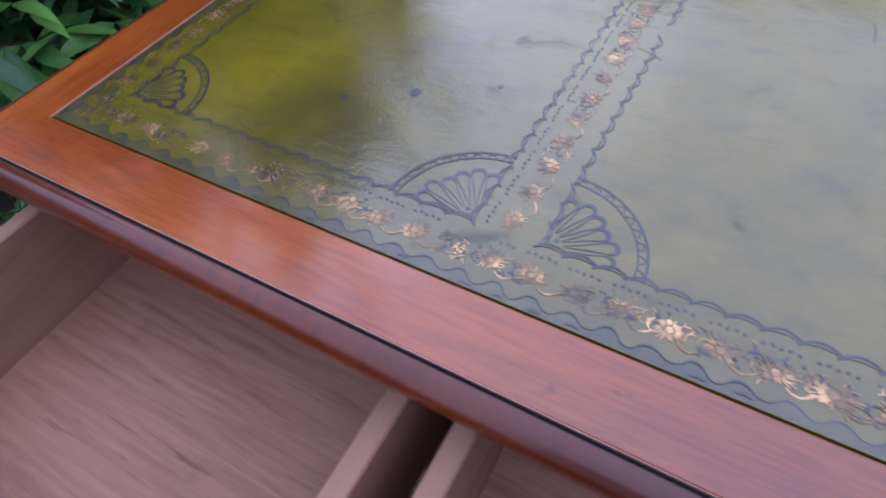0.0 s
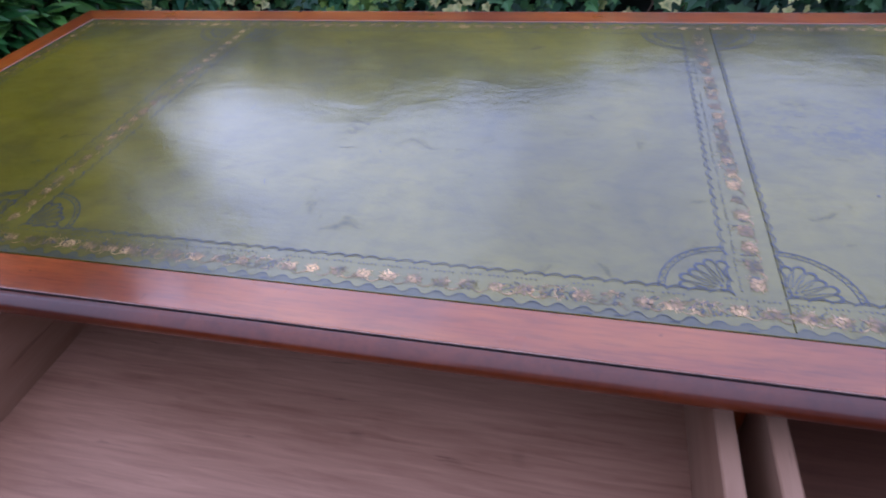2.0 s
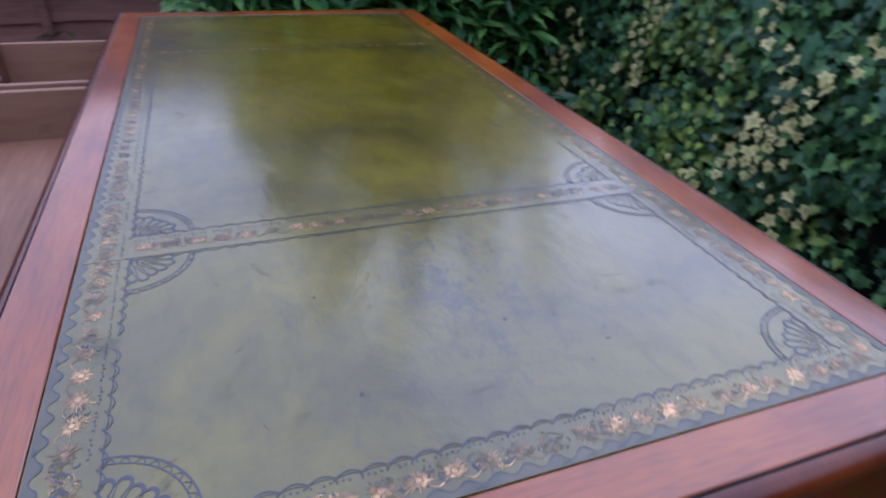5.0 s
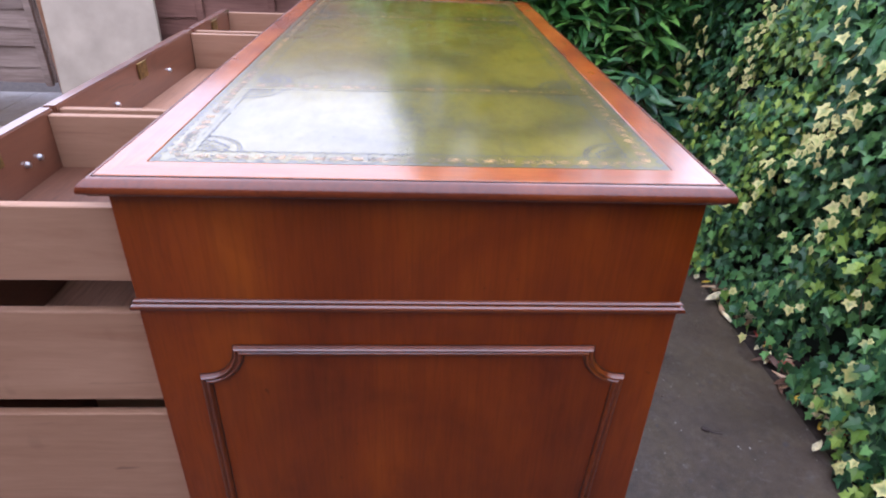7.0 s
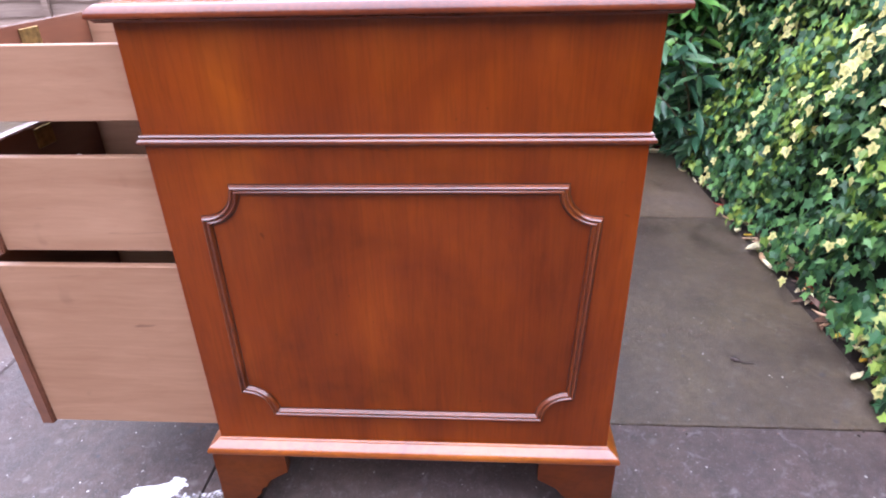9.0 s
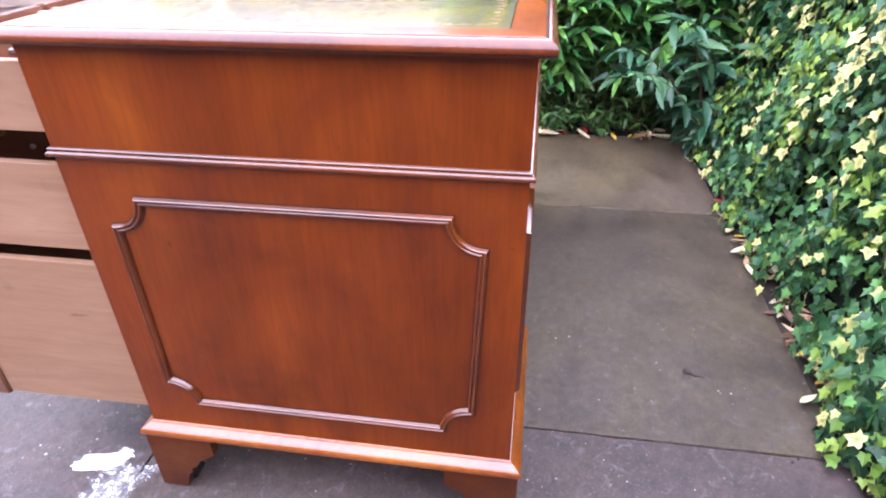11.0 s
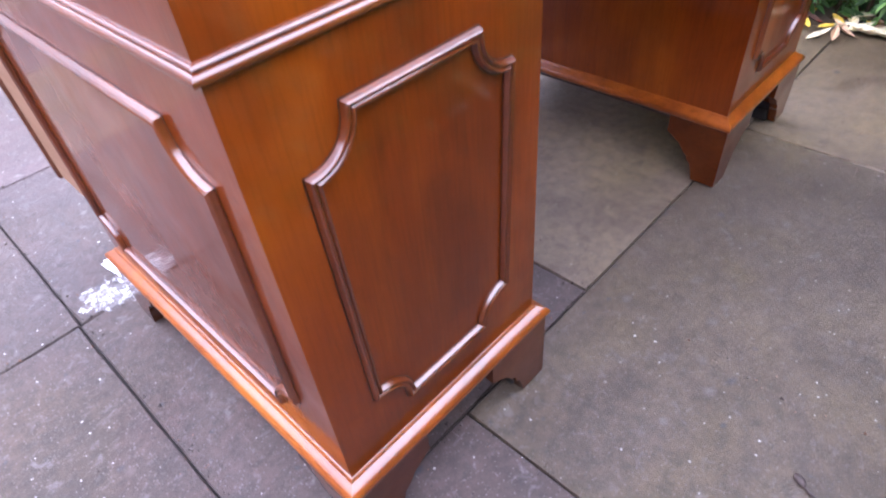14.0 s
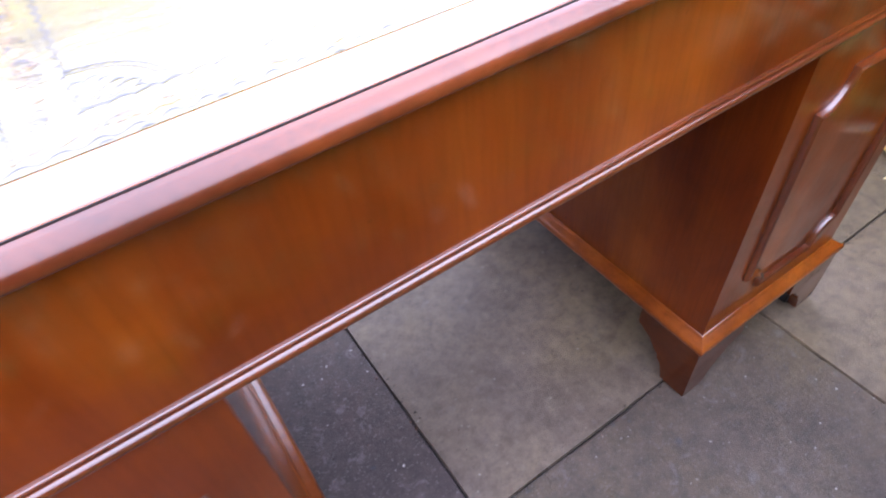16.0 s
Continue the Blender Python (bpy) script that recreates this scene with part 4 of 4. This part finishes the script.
shoots = [(0.13, 0.56, 0.13, 0.10, 0.036), (0.33, 0.42, 0.26, 0.10, 0.038), (-1.03, 0.42, 0.30, -0.20, 0.044), (-0.60, 0.24, 0.16, -0.15, 0.040), (-0.16, 0.38, 0.34, -0.75, 0.046), (-0.15, 0.48, 0.22, 0.2, 0.034), (-0.05, 0.30, 0.2, -0.3, 0.04)]
shoots += [(tr.uniform(-1.2, 0.75), tr.uniform(0.15, 0.8), tr.uniform(0.10, 0.30), tr.uniform(-0.6, 0.6), tr.uniform(0.026, 0.042)) for n in range(15)]
for shoot in shoots:
    v, fc = runner(*shoot)
    tagged(homed(raw("trailing_shoot", v, fc, IVY_CREAM, hedge, rim=IVY_RIM * (len(v) // len(IVY_LEAF)))), "trailing shoot of cream-edged leaves", kind="stuff")
# the free end
count = 900
c = np.stack([3.2 + rng.normal(0, 0.03, count), rng.uniform(1.02, 1.98, count), rng.uniform(0.02, 1.18, count)], 1)
v, fc = scatter(IVY_LEAF, IVY_FACES, c, np.stack([1 + rng.normal(0, 0.2, count), rng.normal(0, 0.4, count), 0.5 + rng.normal(0, 0.3, count)], 1),
                np.stack([np.full(count, 0.2), rng.normal(0, 0.5, count), np.full(count, -0.8)], 1), rng.uniform(0.03, 0.055, count))
tagged(homed(raw("leaves", v, fc, IVY, hedge, rim=IVY_RIM * (len(v) // len(IVY_LEAF)))), kind="stuff")
# the far side, thinly leaved
count = 5000
x, u = rng.uniform(-1.4, 3.1, count), rng.uniform(0, 1, count)
c = np.stack([x, 1.72 + 0.24 * np.sqrt(u) + rng.normal(0, 0.03, count), 1.30 * drop(x) * (1 - 0.95 * u)], 1)
v, fc = scatter(IVY_LEAF, IVY_FACES, c, np.stack([rng.normal(0, 0.4, count), 1 + rng.normal(0, 0.2, count), 0.6 + rng.normal(0, 0.3, count)], 1),
                np.stack([rng.normal(0, 0.5, count), np.full(count, 0.2), np.full(count, -0.8)], 1), rng.uniform(0.03, 0.055, count))
tagged(homed(raw("leaves", v, fc, IVY, hedge, rim=IVY_RIM * (len(v) // len(IVY_LEAF)))), kind="stuff")
tr = random.Random(3)
for n in range(26):
    x = tr.uniform(-1.1, 1.5)
    z = tr.uniform(0.1, 0.9)
    bm = bmesh.new()
    pts = []
    for k in range(9):
        y = float(profile_at(np.array([z / 1.45]))[0][0]) + 0.05 + 0.02 * math.sin(k)
        pts.append(Vector((x, y, z)))
        x, z = x + tr.uniform(-0.03, 0.03), max(0.02, z - tr.uniform(0.01, 0.05))
    prev = None
    for p in pts:
        ring_v = [bm.verts.new(p + Vector((0.0025 * math.cos(a), 0, 0.0025 * math.sin(a)))) for a in (0, 2.1, 4.2)]
        if prev:
            for j in range(3):
                bm.faces.new((prev[j], prev[(j + 1) % 3], ring_v[(j + 1) % 3], ring_v[j]))
        prev = ring_v
    homed(part("stem", bm, STEM, hedge))

# lance-shaped leaf, folded along its midrib
LANCE = np.array([(0, 0, 0), (0, 0.35, -0.03), (0, 0.7, -0.07), (0, 1.0, -0.16), (0.09, 0.16, 0.025), (0.145, 0.42, 0.03), (0.09, 0.74, -0.03), (-0.09, 0.16, 0.025), (-0.145, 0.42, 0.03), (-0.09, 0.74, -0.03)])
LANCE_FACES = [(0, 4, 5, 1), (1, 5, 6, 2), (2, 6, 3), (0, 1, 8, 7), (1, 2, 9, 8), (2, 3, 9)]


def shrub(name, label, at, stems, seed, material, reach, leaf0, leaf1, lean, limit):
    """Arching stems from a patch of ground, leaves in two rows along each."""
    r = random.Random(seed)
    thing = empty(name, label, "shrub", at=at)
    cen, nor, tips, siz, sv, sf = [], [], [], [], [], []
    for n in range(stems):
        p = Vector((r.uniform(*reach[0]), r.uniform(*reach[1]), 0.0))
        high = r.uniform(*reach[2])
        d = Vector((r.gauss(lean[0], 0.25), r.gauss(lean[1], 0.25), 1.0)).normalized()
        steps = max(10, int(high / 0.038))
        seg = high * 1.25 / steps
        last = None
        for k in range(steps):
            u = k / steps
            d = (d + Vector((lean[0] * 0.10 + r.gauss(0, 0.04), lean[1] * 0.10 + r.gauss(0, 0.04), -0.155 * u ** 1.2 * (12 / steps) * 1.4))).normalized()
            p = p + d * seg
            if p.x + at[0] > limit or p.x + at[0] < -2.16 or p.y + at[1] > 1.15 or p.z + at[2] > 0.45 + max(0.0, (p.y + at[1] + 0.28) * 4.0):
                break
            w = 0.006 * (1 - 0.75 * u)
            now = [len(sv) + j for j in range(3)]
            sv += [(p.x + w * math.cos(a), p.y + w * math.sin(a), p.z) for a in (0, 2.1, 4.2)]
            if last:
                sf += [(last[j], last[(j + 1) % 3], now[(j + 1) % 3], now[j]) for j in range(3)]
            last = now
            if u > 0.12:
                for side in (-1, 1):
                    across = d.cross(Vector((r.gauss(0, 0.4), r.gauss(0, 0.4), 1))).normalized() * side
                    cen.append(tuple(p))
                    tips.append(tuple(across * 0.9 + d * 0.5 + Vector((0, 0, -0.75 - r.uniform(0, 0.8)))))
                    nor.append((r.gauss(lean[0], 0.35), r.gauss(lean[1], 0.35), 0.8 + r.gauss(0, 0.25)))
                    siz.append(r.uniform(leaf0, leaf1))
    v, fc = scatter(LANCE, LANCE_FACES, np.array(cen), np.array(nor), np.array(tips), np.array(siz))
    tagged(raw("branchwork", sv, sf, STEM, thing), kind="stuff")
    tagged(raw("leaves", v, fc, material, thing, smooth=True), kind="stuff")
    return thing


shrub("laurel_shrub", "tall evergreen shrub with long glossy green leaves, growing in the corner", (-1.62, 0.72, -0.02), 560, 11, LAUREL,
      ((-0.40, 0.32), (-0.42, 0.40), (0.7, 2.0)), 0.075, 0.130, (0.10, -0.04), -1.10)
shrub("laurel_shrub", "evergreen shrub with long glossy green leaves, growing beyond the desk", (-1.72, 0.26, -0.02), 340, 14, LAUREL,
      ((-0.35, 0.30), (-0.06, 0.38), (0.5, 1.5)), 0.070, 0.120, (0.18, -0.04), -1.12)
shrub("laurel_shrub", "lower evergreen shrub with long green leaves, growing against the fence", (-1.80, -0.32, -0.02), 80, 12, LAUREL,
      ((-0.30, 0.25), (-0.25, 0.42), (0.35, 0.80)), 0.055, 0.09, (0.14, 0.0), -1.35)
shrub("laurel_shrub", "young evergreen shrub with drooping dark green leaves, growing before the hedge", (-1.14, 0.94, -0.02), 46, 21, LAUREL_DARK,
      ((-0.14, 0.22), (-0.05, 0.10), (0.16, 0.52)), 0.07, 0.12, (0.10, -0.16), -0.84)
shrub("low_plant", "low bright green leafy plants at the foot of the shrub", (-1.30, 0.45, -0.02), 260, 13, LOW_LEAF,
      ((-0.14, 0.12), (-0.85, 0.48), (0.06, 0.26)), 0.03, 0.06, (0.15, 0.0), -1.10)

# ---- fence ----
FENCE = -2.32
fr = random.Random(21)


def fence_panel(y0, y1, material, label, battens):
    thing = empty("wooden_fence", label, "fence", group="fence along the garden's end", at=(FENCE, (y0 + y1) / 2, 0))
    z, n = 0.05, 0
    while z < 1.36:
        h = fr.uniform(0.080, 0.118)
        count = 30
        bm = bmesh.new()
        rows = []
        for k in range(count + 1):
            y = y0 + (y1 - y0) * k / count - (y0 + y1) / 2
            low = 0.016 * noise.noise((y * 3.1 + y0, n * 3.1, 2.2)) + 0.006 * noise.noise((y * 11 + y0, n * 5.3, 7.2))
            out = 0.006 * noise.noise((y * 2.0, n * 4.7, y0))
            rows.append([bm.verts.new(c) for c in ((0.026 + out, y, z + low), (0.024 + out, y, z + low + 0.012), (0.010, y, z + h + 0.03), (0.001, y, z + h + 0.03), (0.004, y, z + low))])
        for a, b in zip(rows, rows[1:]):
            for j in range(5):
                bm.faces.new((a[j], a[(j + 1) % 5], b[(j + 1) % 5], b[j]))
        bm.faces.new(rows[0])
        bm.faces.new(rows[-1][::-1])
        part("plank", bm, material, thing)
        z, n = z + h, n + 1
    width = y1 - y0
    for u in battens:
        y = -width / 2 + width * u
        part("batten", box(0.024, 0.046, y - 0.018, y + 0.018, 0.04, 1.40, 0.002), material, thing)
    part("capping", box(-0.010, 0.045, -width / 2, width / 2, 1.400, 1.425, 0.003), material, thing)
    return thing


fence_panel(-3.81, -2.01, FENCE_GREY, "weathered grey-brown lapped fence panel with upright battens", (0.03, 0.40, 0.79, 0.985))
fence_panel(-1.87, -0.07, FENCE_RED, "red-brown lapped wooden fence panel with upright battens", (0.03, 0.40, 0.61, 0.97))
fence_panel(0.05, 1.85, FENCE_RED, "red-brown lapped wooden fence panel behind the shrubs", (0.03, 0.40, 0.61, 0.97))
fence_panel(-5.75, -3.95, FENCE_GREY, "weathered grey-brown lapped fence panel with upright battens", (0.03, 0.40, 0.79, 0.985))
for y, mat, label in ((-1.94, POST_WOOD, "orange-brown wooden fence post between two panels"), (-0.01, FENCE_RED, "red-brown wooden fence post"), (-3.88, FENCE_GREY, "grey wooden fence post")):
    post = part("fence_post", box(FENCE - 0.035, FENCE + 0.045, y - 0.045, y + 0.045, -0.05, 1.49, 0.004), mat)
    tagged(post, label, "post", group="fence posts")
stake = part("stake", box(FENCE + 0.050, FENCE + 0.080, -1.60, -1.52, -0.02, 1.44, 0.008, 2), POST_PALE)
tagged(stake, "pale peeling wooden stake standing against the fence", "post")
board = part("leaning_board", box(-0.012, 0.012, -0.285, 0.272, 0.0, 0.62, 0.002), BOARD)
board.matrix_world = Matrix.Translation((-2.06, -1.565, 0.025)) @ pose(0, 0, 0, 6, -15, 0)
tagged(board, "pale tan wooden board leaning against the wooden fence", "board")

# ---- the house side of the garden, behind the walk, and an added wall ----
far_wall = part("wall_south", box(-0.7, 7.0, -4.75, -4.5, -0.05, 2.75, 0.01), plain("pale_wall_render", (0.36, 0.315, 0.31), 0.85, 0.0, 0.2, 9))
tagged(far_wall, "pale rendered garden wall opposite the hedge", "wall", kind="structure")
# added, unseen: closes the near end and keeps low sky off the desk
far_wall = part("wall_east", box(4.2, 4.45, -4.49, 3.2, -0.05, 2.9, 0.01), plain("dull_brown_block", (0.16, 0.09, 0.06), 0.85, 0.0, 0.3, 9))
tagged(far_wall, "added dull brown wall, unseen, blocking low sky at the near end", "wall", kind="structure")

# ---- fallen leaves and small litter ----
lr = random.Random(40)


def litter_mesh(name, bend, material):
    v = [(x * 0.9, y - 0.5, bend * (0.35 * (y - 0.5) ** 2 * 4 + abs(x) * 2.5) + 0.02) for x, y, z in LANCE.tolist()]
    me = bpy.data.meshes.new(name)
    me.from_pydata(v, [], LANCE_FACES)
    me.materials.append(material)
    return me


LITTER = [(litter_mesh("fallen_leaf", b, m), w) for (b, m, w) in ((0.35, DEAD[0], "curled tan"), (0.2, DEAD[1], "dark red"), (0.4, DEAD[2], "curled cream"), (0.25, DEAD[3], "brown"), (0.3, DEAD[4], "yellow"))]


def fallen(x, y, z, kind, size, turn):
    me, word = LITTER[kind]
    ob = new("fallen_leaf", me)
    ob.matrix_world = pose(x, y, z, lr.uniform(-12, 12), lr.uniform(-12, 12), turn) @ Matrix.Diagonal((size, size, size, 1))
    tagged(ob, word + " dead leaf lying at the edge of the paving", "leaf", group="fallen leaves")


for n in range(70):
    fallen(lr.uniform(-1.15, 1.3), 0.90 + abs(lr.gauss(0.0, 0.035)), 0.0, lr.choice((0, 1, 2, 3, 3, 3, 4)), lr.uniform(0.035, 0.075), lr.uniform(0, 360))
for n in range(60):
    fallen(-1.15 - abs(lr.gauss(0, 0.05)), lr.uniform(-0.3, 0.9), 0.0, lr.choice((0, 1, 1, 2, 3, 4)), lr.uniform(0.04, 0.09), lr.uniform(0, 360))
for n in range(70):
    fallen(lr.uniform(-0.6, 1.6), 0.905 + abs(lr.gauss(0.0, 0.03)), 0.004, lr.choice((0, 1, 2, 3, 3, 3)), lr.uniform(0.045, 0.09), lr.uniform(0, 360))
for n in range(34):
    fallen(-1.12 - abs(lr.gauss(0, 0.06)), lr.uniform(-0.2, 0.9), 0.004, lr.choice((0, 2, 2, 1, 4)), lr.uniform(0.06, 0.12), lr.uniform(0, 360))
for n in range(38):
    fallen(lr.uniform(-1.1, 0.7), 0.905 + lr.gauss(0.0, 0.022), 0.003, lr.choice((0, 0, 2, 3, 3)), lr.uniform(0.035, 0.075), lr.uniform(0, 360))
for n in range(14):
    fallen(-1.13 + lr.gauss(0, 0.035), 0.30 + lr.gauss(0, 0.09), 0.006, lr.choice((0, 2, 2, 4)), lr.uniform(0.07, 0.11), lr.uniform(0, 360))
fallen(-1.10, 0.55, 0.001, 1, 0.04, 40)
fallen(-0.29, 0.905, 0.006, 2, 0.13, 20)
fallen(-0.20, 0.93, 0.008, 2, 0.11, 100)
fallen(0.217, 0.915, 0.004, 0, 0.09, 70)
fallen(-0.93, 0.86, 0.001, 2, 0.07, 100)
fallen(-1.05, 0.23, 0.001, 2, 0.08, 60)
bm = bmesh.new()
bmesh.ops.create_uvsphere(bm, u_segments=10, v_segments=6, radius=1.0, matrix=Matrix.Translation((0, 0, 0.005)) @ Matrix.Diagonal((0.012, 0.0065, 0.005, 1)))
for k in range(3):
    bmesh.ops.create_cone(bm, cap_ends=True, segments=6, radius1=0.0022 - 0.0004 * k, radius2=0.0018 - 0.0004 * k, depth=0.013,
                          matrix=pose(0.016 + 0.011 * k, 0.002 * k * k, 0.004, 0, 90, 8 * k))
twig = part("twig", bm, plain("dark_twig", (0.055, 0.038, 0.034), 0.7, 0.0, 0.4, 200), smooth=True)
twig.matrix_world = pose(0.2095, 0.6452, 0.0, 0, 0, 60) @ Matrix.Scale(0.8, 4)
tagged(twig, "short dark brown twig lying on a paving slab", "twig")


def blob(cx, cy, r, stretch, turn, seed, jag, high=0.0008):
    n, pts = 40, []
    for k in range(n):
        a = 2 * math.pi * k / n
        d = r * (1 + jag * noise.noise((math.cos(a) * 1.6 + seed, math.sin(a) * 1.6, seed * 0.7)) + jag * 0.5 * noise.noise((math.cos(a) * 5 + seed, math.sin(a) * 5, 1.0)))
        u, v = d * math.cos(a) * stretch, d * math.sin(a)
        c, s = math.cos(turn), math.sin(turn)
        pts.append((cx + u * c - v * s, cy + u * s + v * c))
    return prism(pts, Matrix.Translation((0, 0, -0.002)), 0.002 + high)


spill = empty("paint_spill", "dried white paint spilt on the paving beside the desk", "paint")


part("splash", blob(0.594, -0.446, 0.0165, 2.7, radians(104), 2.0, 0.55, 0.0012), PAINT, spill)
part("splash", blob(0.570, -0.412, 0.0085, 2.0, radians(80), 5.0, 0.8, 0.0010), PAINT, spill)
# rubbed films round it, worn through in patches
for k, (x, y, r, stretch, turn) in enumerate(((0.606, -0.366, 0.013, 2.3, 115), (0.630, -0.375, 0.020, 1.9, 130), (0.662, -0.394, 0.027, 1.25, 20), (0.640, -0.402, 0.018, 1.6, 60), (0.610, -0.398, 0.014, 2.2, 95))):
    part("scuff", blob(x, y, r * 1.15, stretch, radians(turn), 11.0 + 3 * k, 0.9, 0.0003 + 0.0001 * k), PAINT_THIN, spill)


# ---- paving, slab by slab ----
paving = part("pavement", box(-2.3, 3.4, -5.4, 0.888, -0.045, -0.007, 0.0), JOINT)
tagged(paving, "grey concrete slab paving with narrow sandy joints", "paving", kind="structure")
SLAB = {}


def worn_block(w, d, seed):
    """A slab whose arris is chipped and uneven: a top face, a crumbled bevel and the sides."""
    along = []
    for (ax, ay), (bx, by) in (((-w, -d), (w, -d)), ((w, -d), (w, d)), ((w, d), (-w, d)), ((-w, d), (-w, -d))):
        count = 34
        along += [(ax + (bx - ax) * k / count, ay + (by - ay) * k / count) for k in range(count)]
    bm = bmesh.new()
    rows = []
    for inset, z in ((1.0, 0.0), (0.28, -0.0026), (0.0, -0.04)):
        row = []
        for k, (x, y) in enumerate(along):
            chip = 0.0012 + 0.0032 * max(0.0, noise.noise((x * 21, y * 21, seed * 3.3))) + 0.0075 * max(0.0, noise.noise((x * 9 + 7, y * 9, seed * 1.7)) - 0.22)
            g = inset * chip
            row.append(bm.verts.new((max(-w + g, min(w - g, x)), max(-d + g, min(d - g, y)), z)))
        rows.append(row)
    n = len(along)
    bm.faces.new(rows[0])
    for a, b in zip(rows, rows[1:]):
        for k in range(n):
            bm.faces.new((a[k], b[k], b[(k + 1) % n], a[(k + 1) % n]))
    bmesh.ops.recalc_face_normals(bm, faces=bm.faces)
    return bm


def slab(x0, x1, y0, y1, material, lift=0.0):
    key = (round(x1 - x0, 3), round(y1 - y0, 3), material.name)
    if key not in SLAB:
        w, d = (x1 - x0) / 2 - 0.0012, (y1 - y0) / 2 - 0.0012
        bm = worn_block(w, d, len(SLAB))
        me = bpy.data.meshes.new("slab")
        bm.to_mesh(me)
        bm.free()
        me.materials.append(material)
        SLAB[key] = me
    ob = new("slab", SLAB[key])
    ob.parent = paving
    ob.matrix_basis = pose((x0 + x1) / 2, (y0 + y1) / 2, lift, lr.uniform(-0.06, 0.06), lr.uniform(-0.06, 0.06), lr.uniform(-0.12, 0.12))


W, S, P = SLAB_WORN, SLAB_SMOOTH, SLAB_PALE
# the long row beside the hedge
for x0, x1, m in ((-1.165, -0.522, P), (-0.522, 0.4054, S), (0.4054, 1.320, W), (1.320, 2.236, W), (2.236, 3.152, S)):
    slab(x0, x1, 0.2635, 0.886, m)
# rows under and in front of the desk
for y0, y1, cuts, kinds in (
    (-0.3596, 0.2635, (-2.30, -1.73, -1.12, -0.508, 0.1007, 0.713, 1.316, 1.92, 2.53, 3.14), "SSPPWWWSW"),
    (-0.930, -0.3596, (-2.30, -1.73, -1.12, -0.510, 0.098, 0.7105, 1.31, 1.92, 2.53, 3.14), "SSPPWWWSW"),
    (-1.520, -0.930, (-2.30, -1.44, -0.83, 0.09, 0.70, 1.31, 1.92, 2.53, 3.14), "SPPWSWSW"),
    (-2.130, -1.520, (-2.30, -1.73, -1.12, -0.51, 0.10, 0.71, 1.31, 1.92, 2.53, 3.14), "SPPPSWSWW"),
    (-2.740, -2.130, (-2.30, -1.44, -0.83, 0.09, 0.70, 1.31, 1.92, 2.53, 3.14), "SPPWSWSW"),
    (-3.350, -2.740, (-2.30, -1.73, -1.12, -0.51, 0.10, 0.71, 1.31, 1.92, 2.53, 3.14), "SPPPSWSWW"),
):
    for x0, x1, k in zip(cuts, cuts[1:], kinds):
        slab(x0, x1, y0, y1, {"W": W, "S": S, "P": P}[k])


# this joint is trodden full of sand and dust to the brim
part("joint_fill", box(0.60, 1.20, 0.2608, 0.2662, -0.02, -0.0011, 0.0006), SLAB_WORN, paving)


def crumbs(count, seed):
    """Grit and crumbs of mortar and soil, thickest along the joints."""
    r = np.random.default_rng(seed)
    lines = [(1, v) for v in (0.2635, -0.3596, -0.930)] + [(0, v) for v in (-0.508, 0.101, 0.404, 0.706, 1.318)]
    pick = r.integers(0, len(lines), count)
    at = np.zeros((count, 3))
    at[:, 0], at[:, 1] = r.uniform(-1.1, 1.5, count), r.uniform(-0.9, 0.88, count)
    for n in range(count):
        axis, v = lines[pick[n]]
        if n % 5:
            at[n, axis] = v + r.normal(0, 0.010)
    size = r.uniform(0.0008, 0.0022, count) * np.where(r.random(count) < 0.1, 2.0, 1.0)
    shape = np.array([(1, 0, 0.1), (-0.4, 0.8, 0), (-0.6, -0.7, 0.05), (0.1, 0.1, 0.8)])
    a = r.uniform(0, 6.3, count)
    turn = np.stack([np.stack([np.cos(a), -np.sin(a), 0 * a], 1), np.stack([np.sin(a), np.cos(a), 0 * a], 1), np.stack([0 * a, 0 * a, 1 + 0 * a], 1)], 1)
    v = np.einsum("nij,kj->nki", turn, shape) * size[:, None, None] + at[:, None, :]
    faces = []
    for n in range(count):
        k = 4 * n
        faces += [(k, k + 1, k + 3), (k + 1, k + 2, k + 3), (k + 2, k, k + 3)]
    return v.reshape(-1, 3).tolist(), faces


for seed, count, mat in ((1, 2600, SOIL), (2, 900, DEAD[3])):
    v, fc = crumbs(count, seed)
    tagged(raw("grit", v, fc, mat, paving), "dark grit scattered along the joints", kind="stuff")
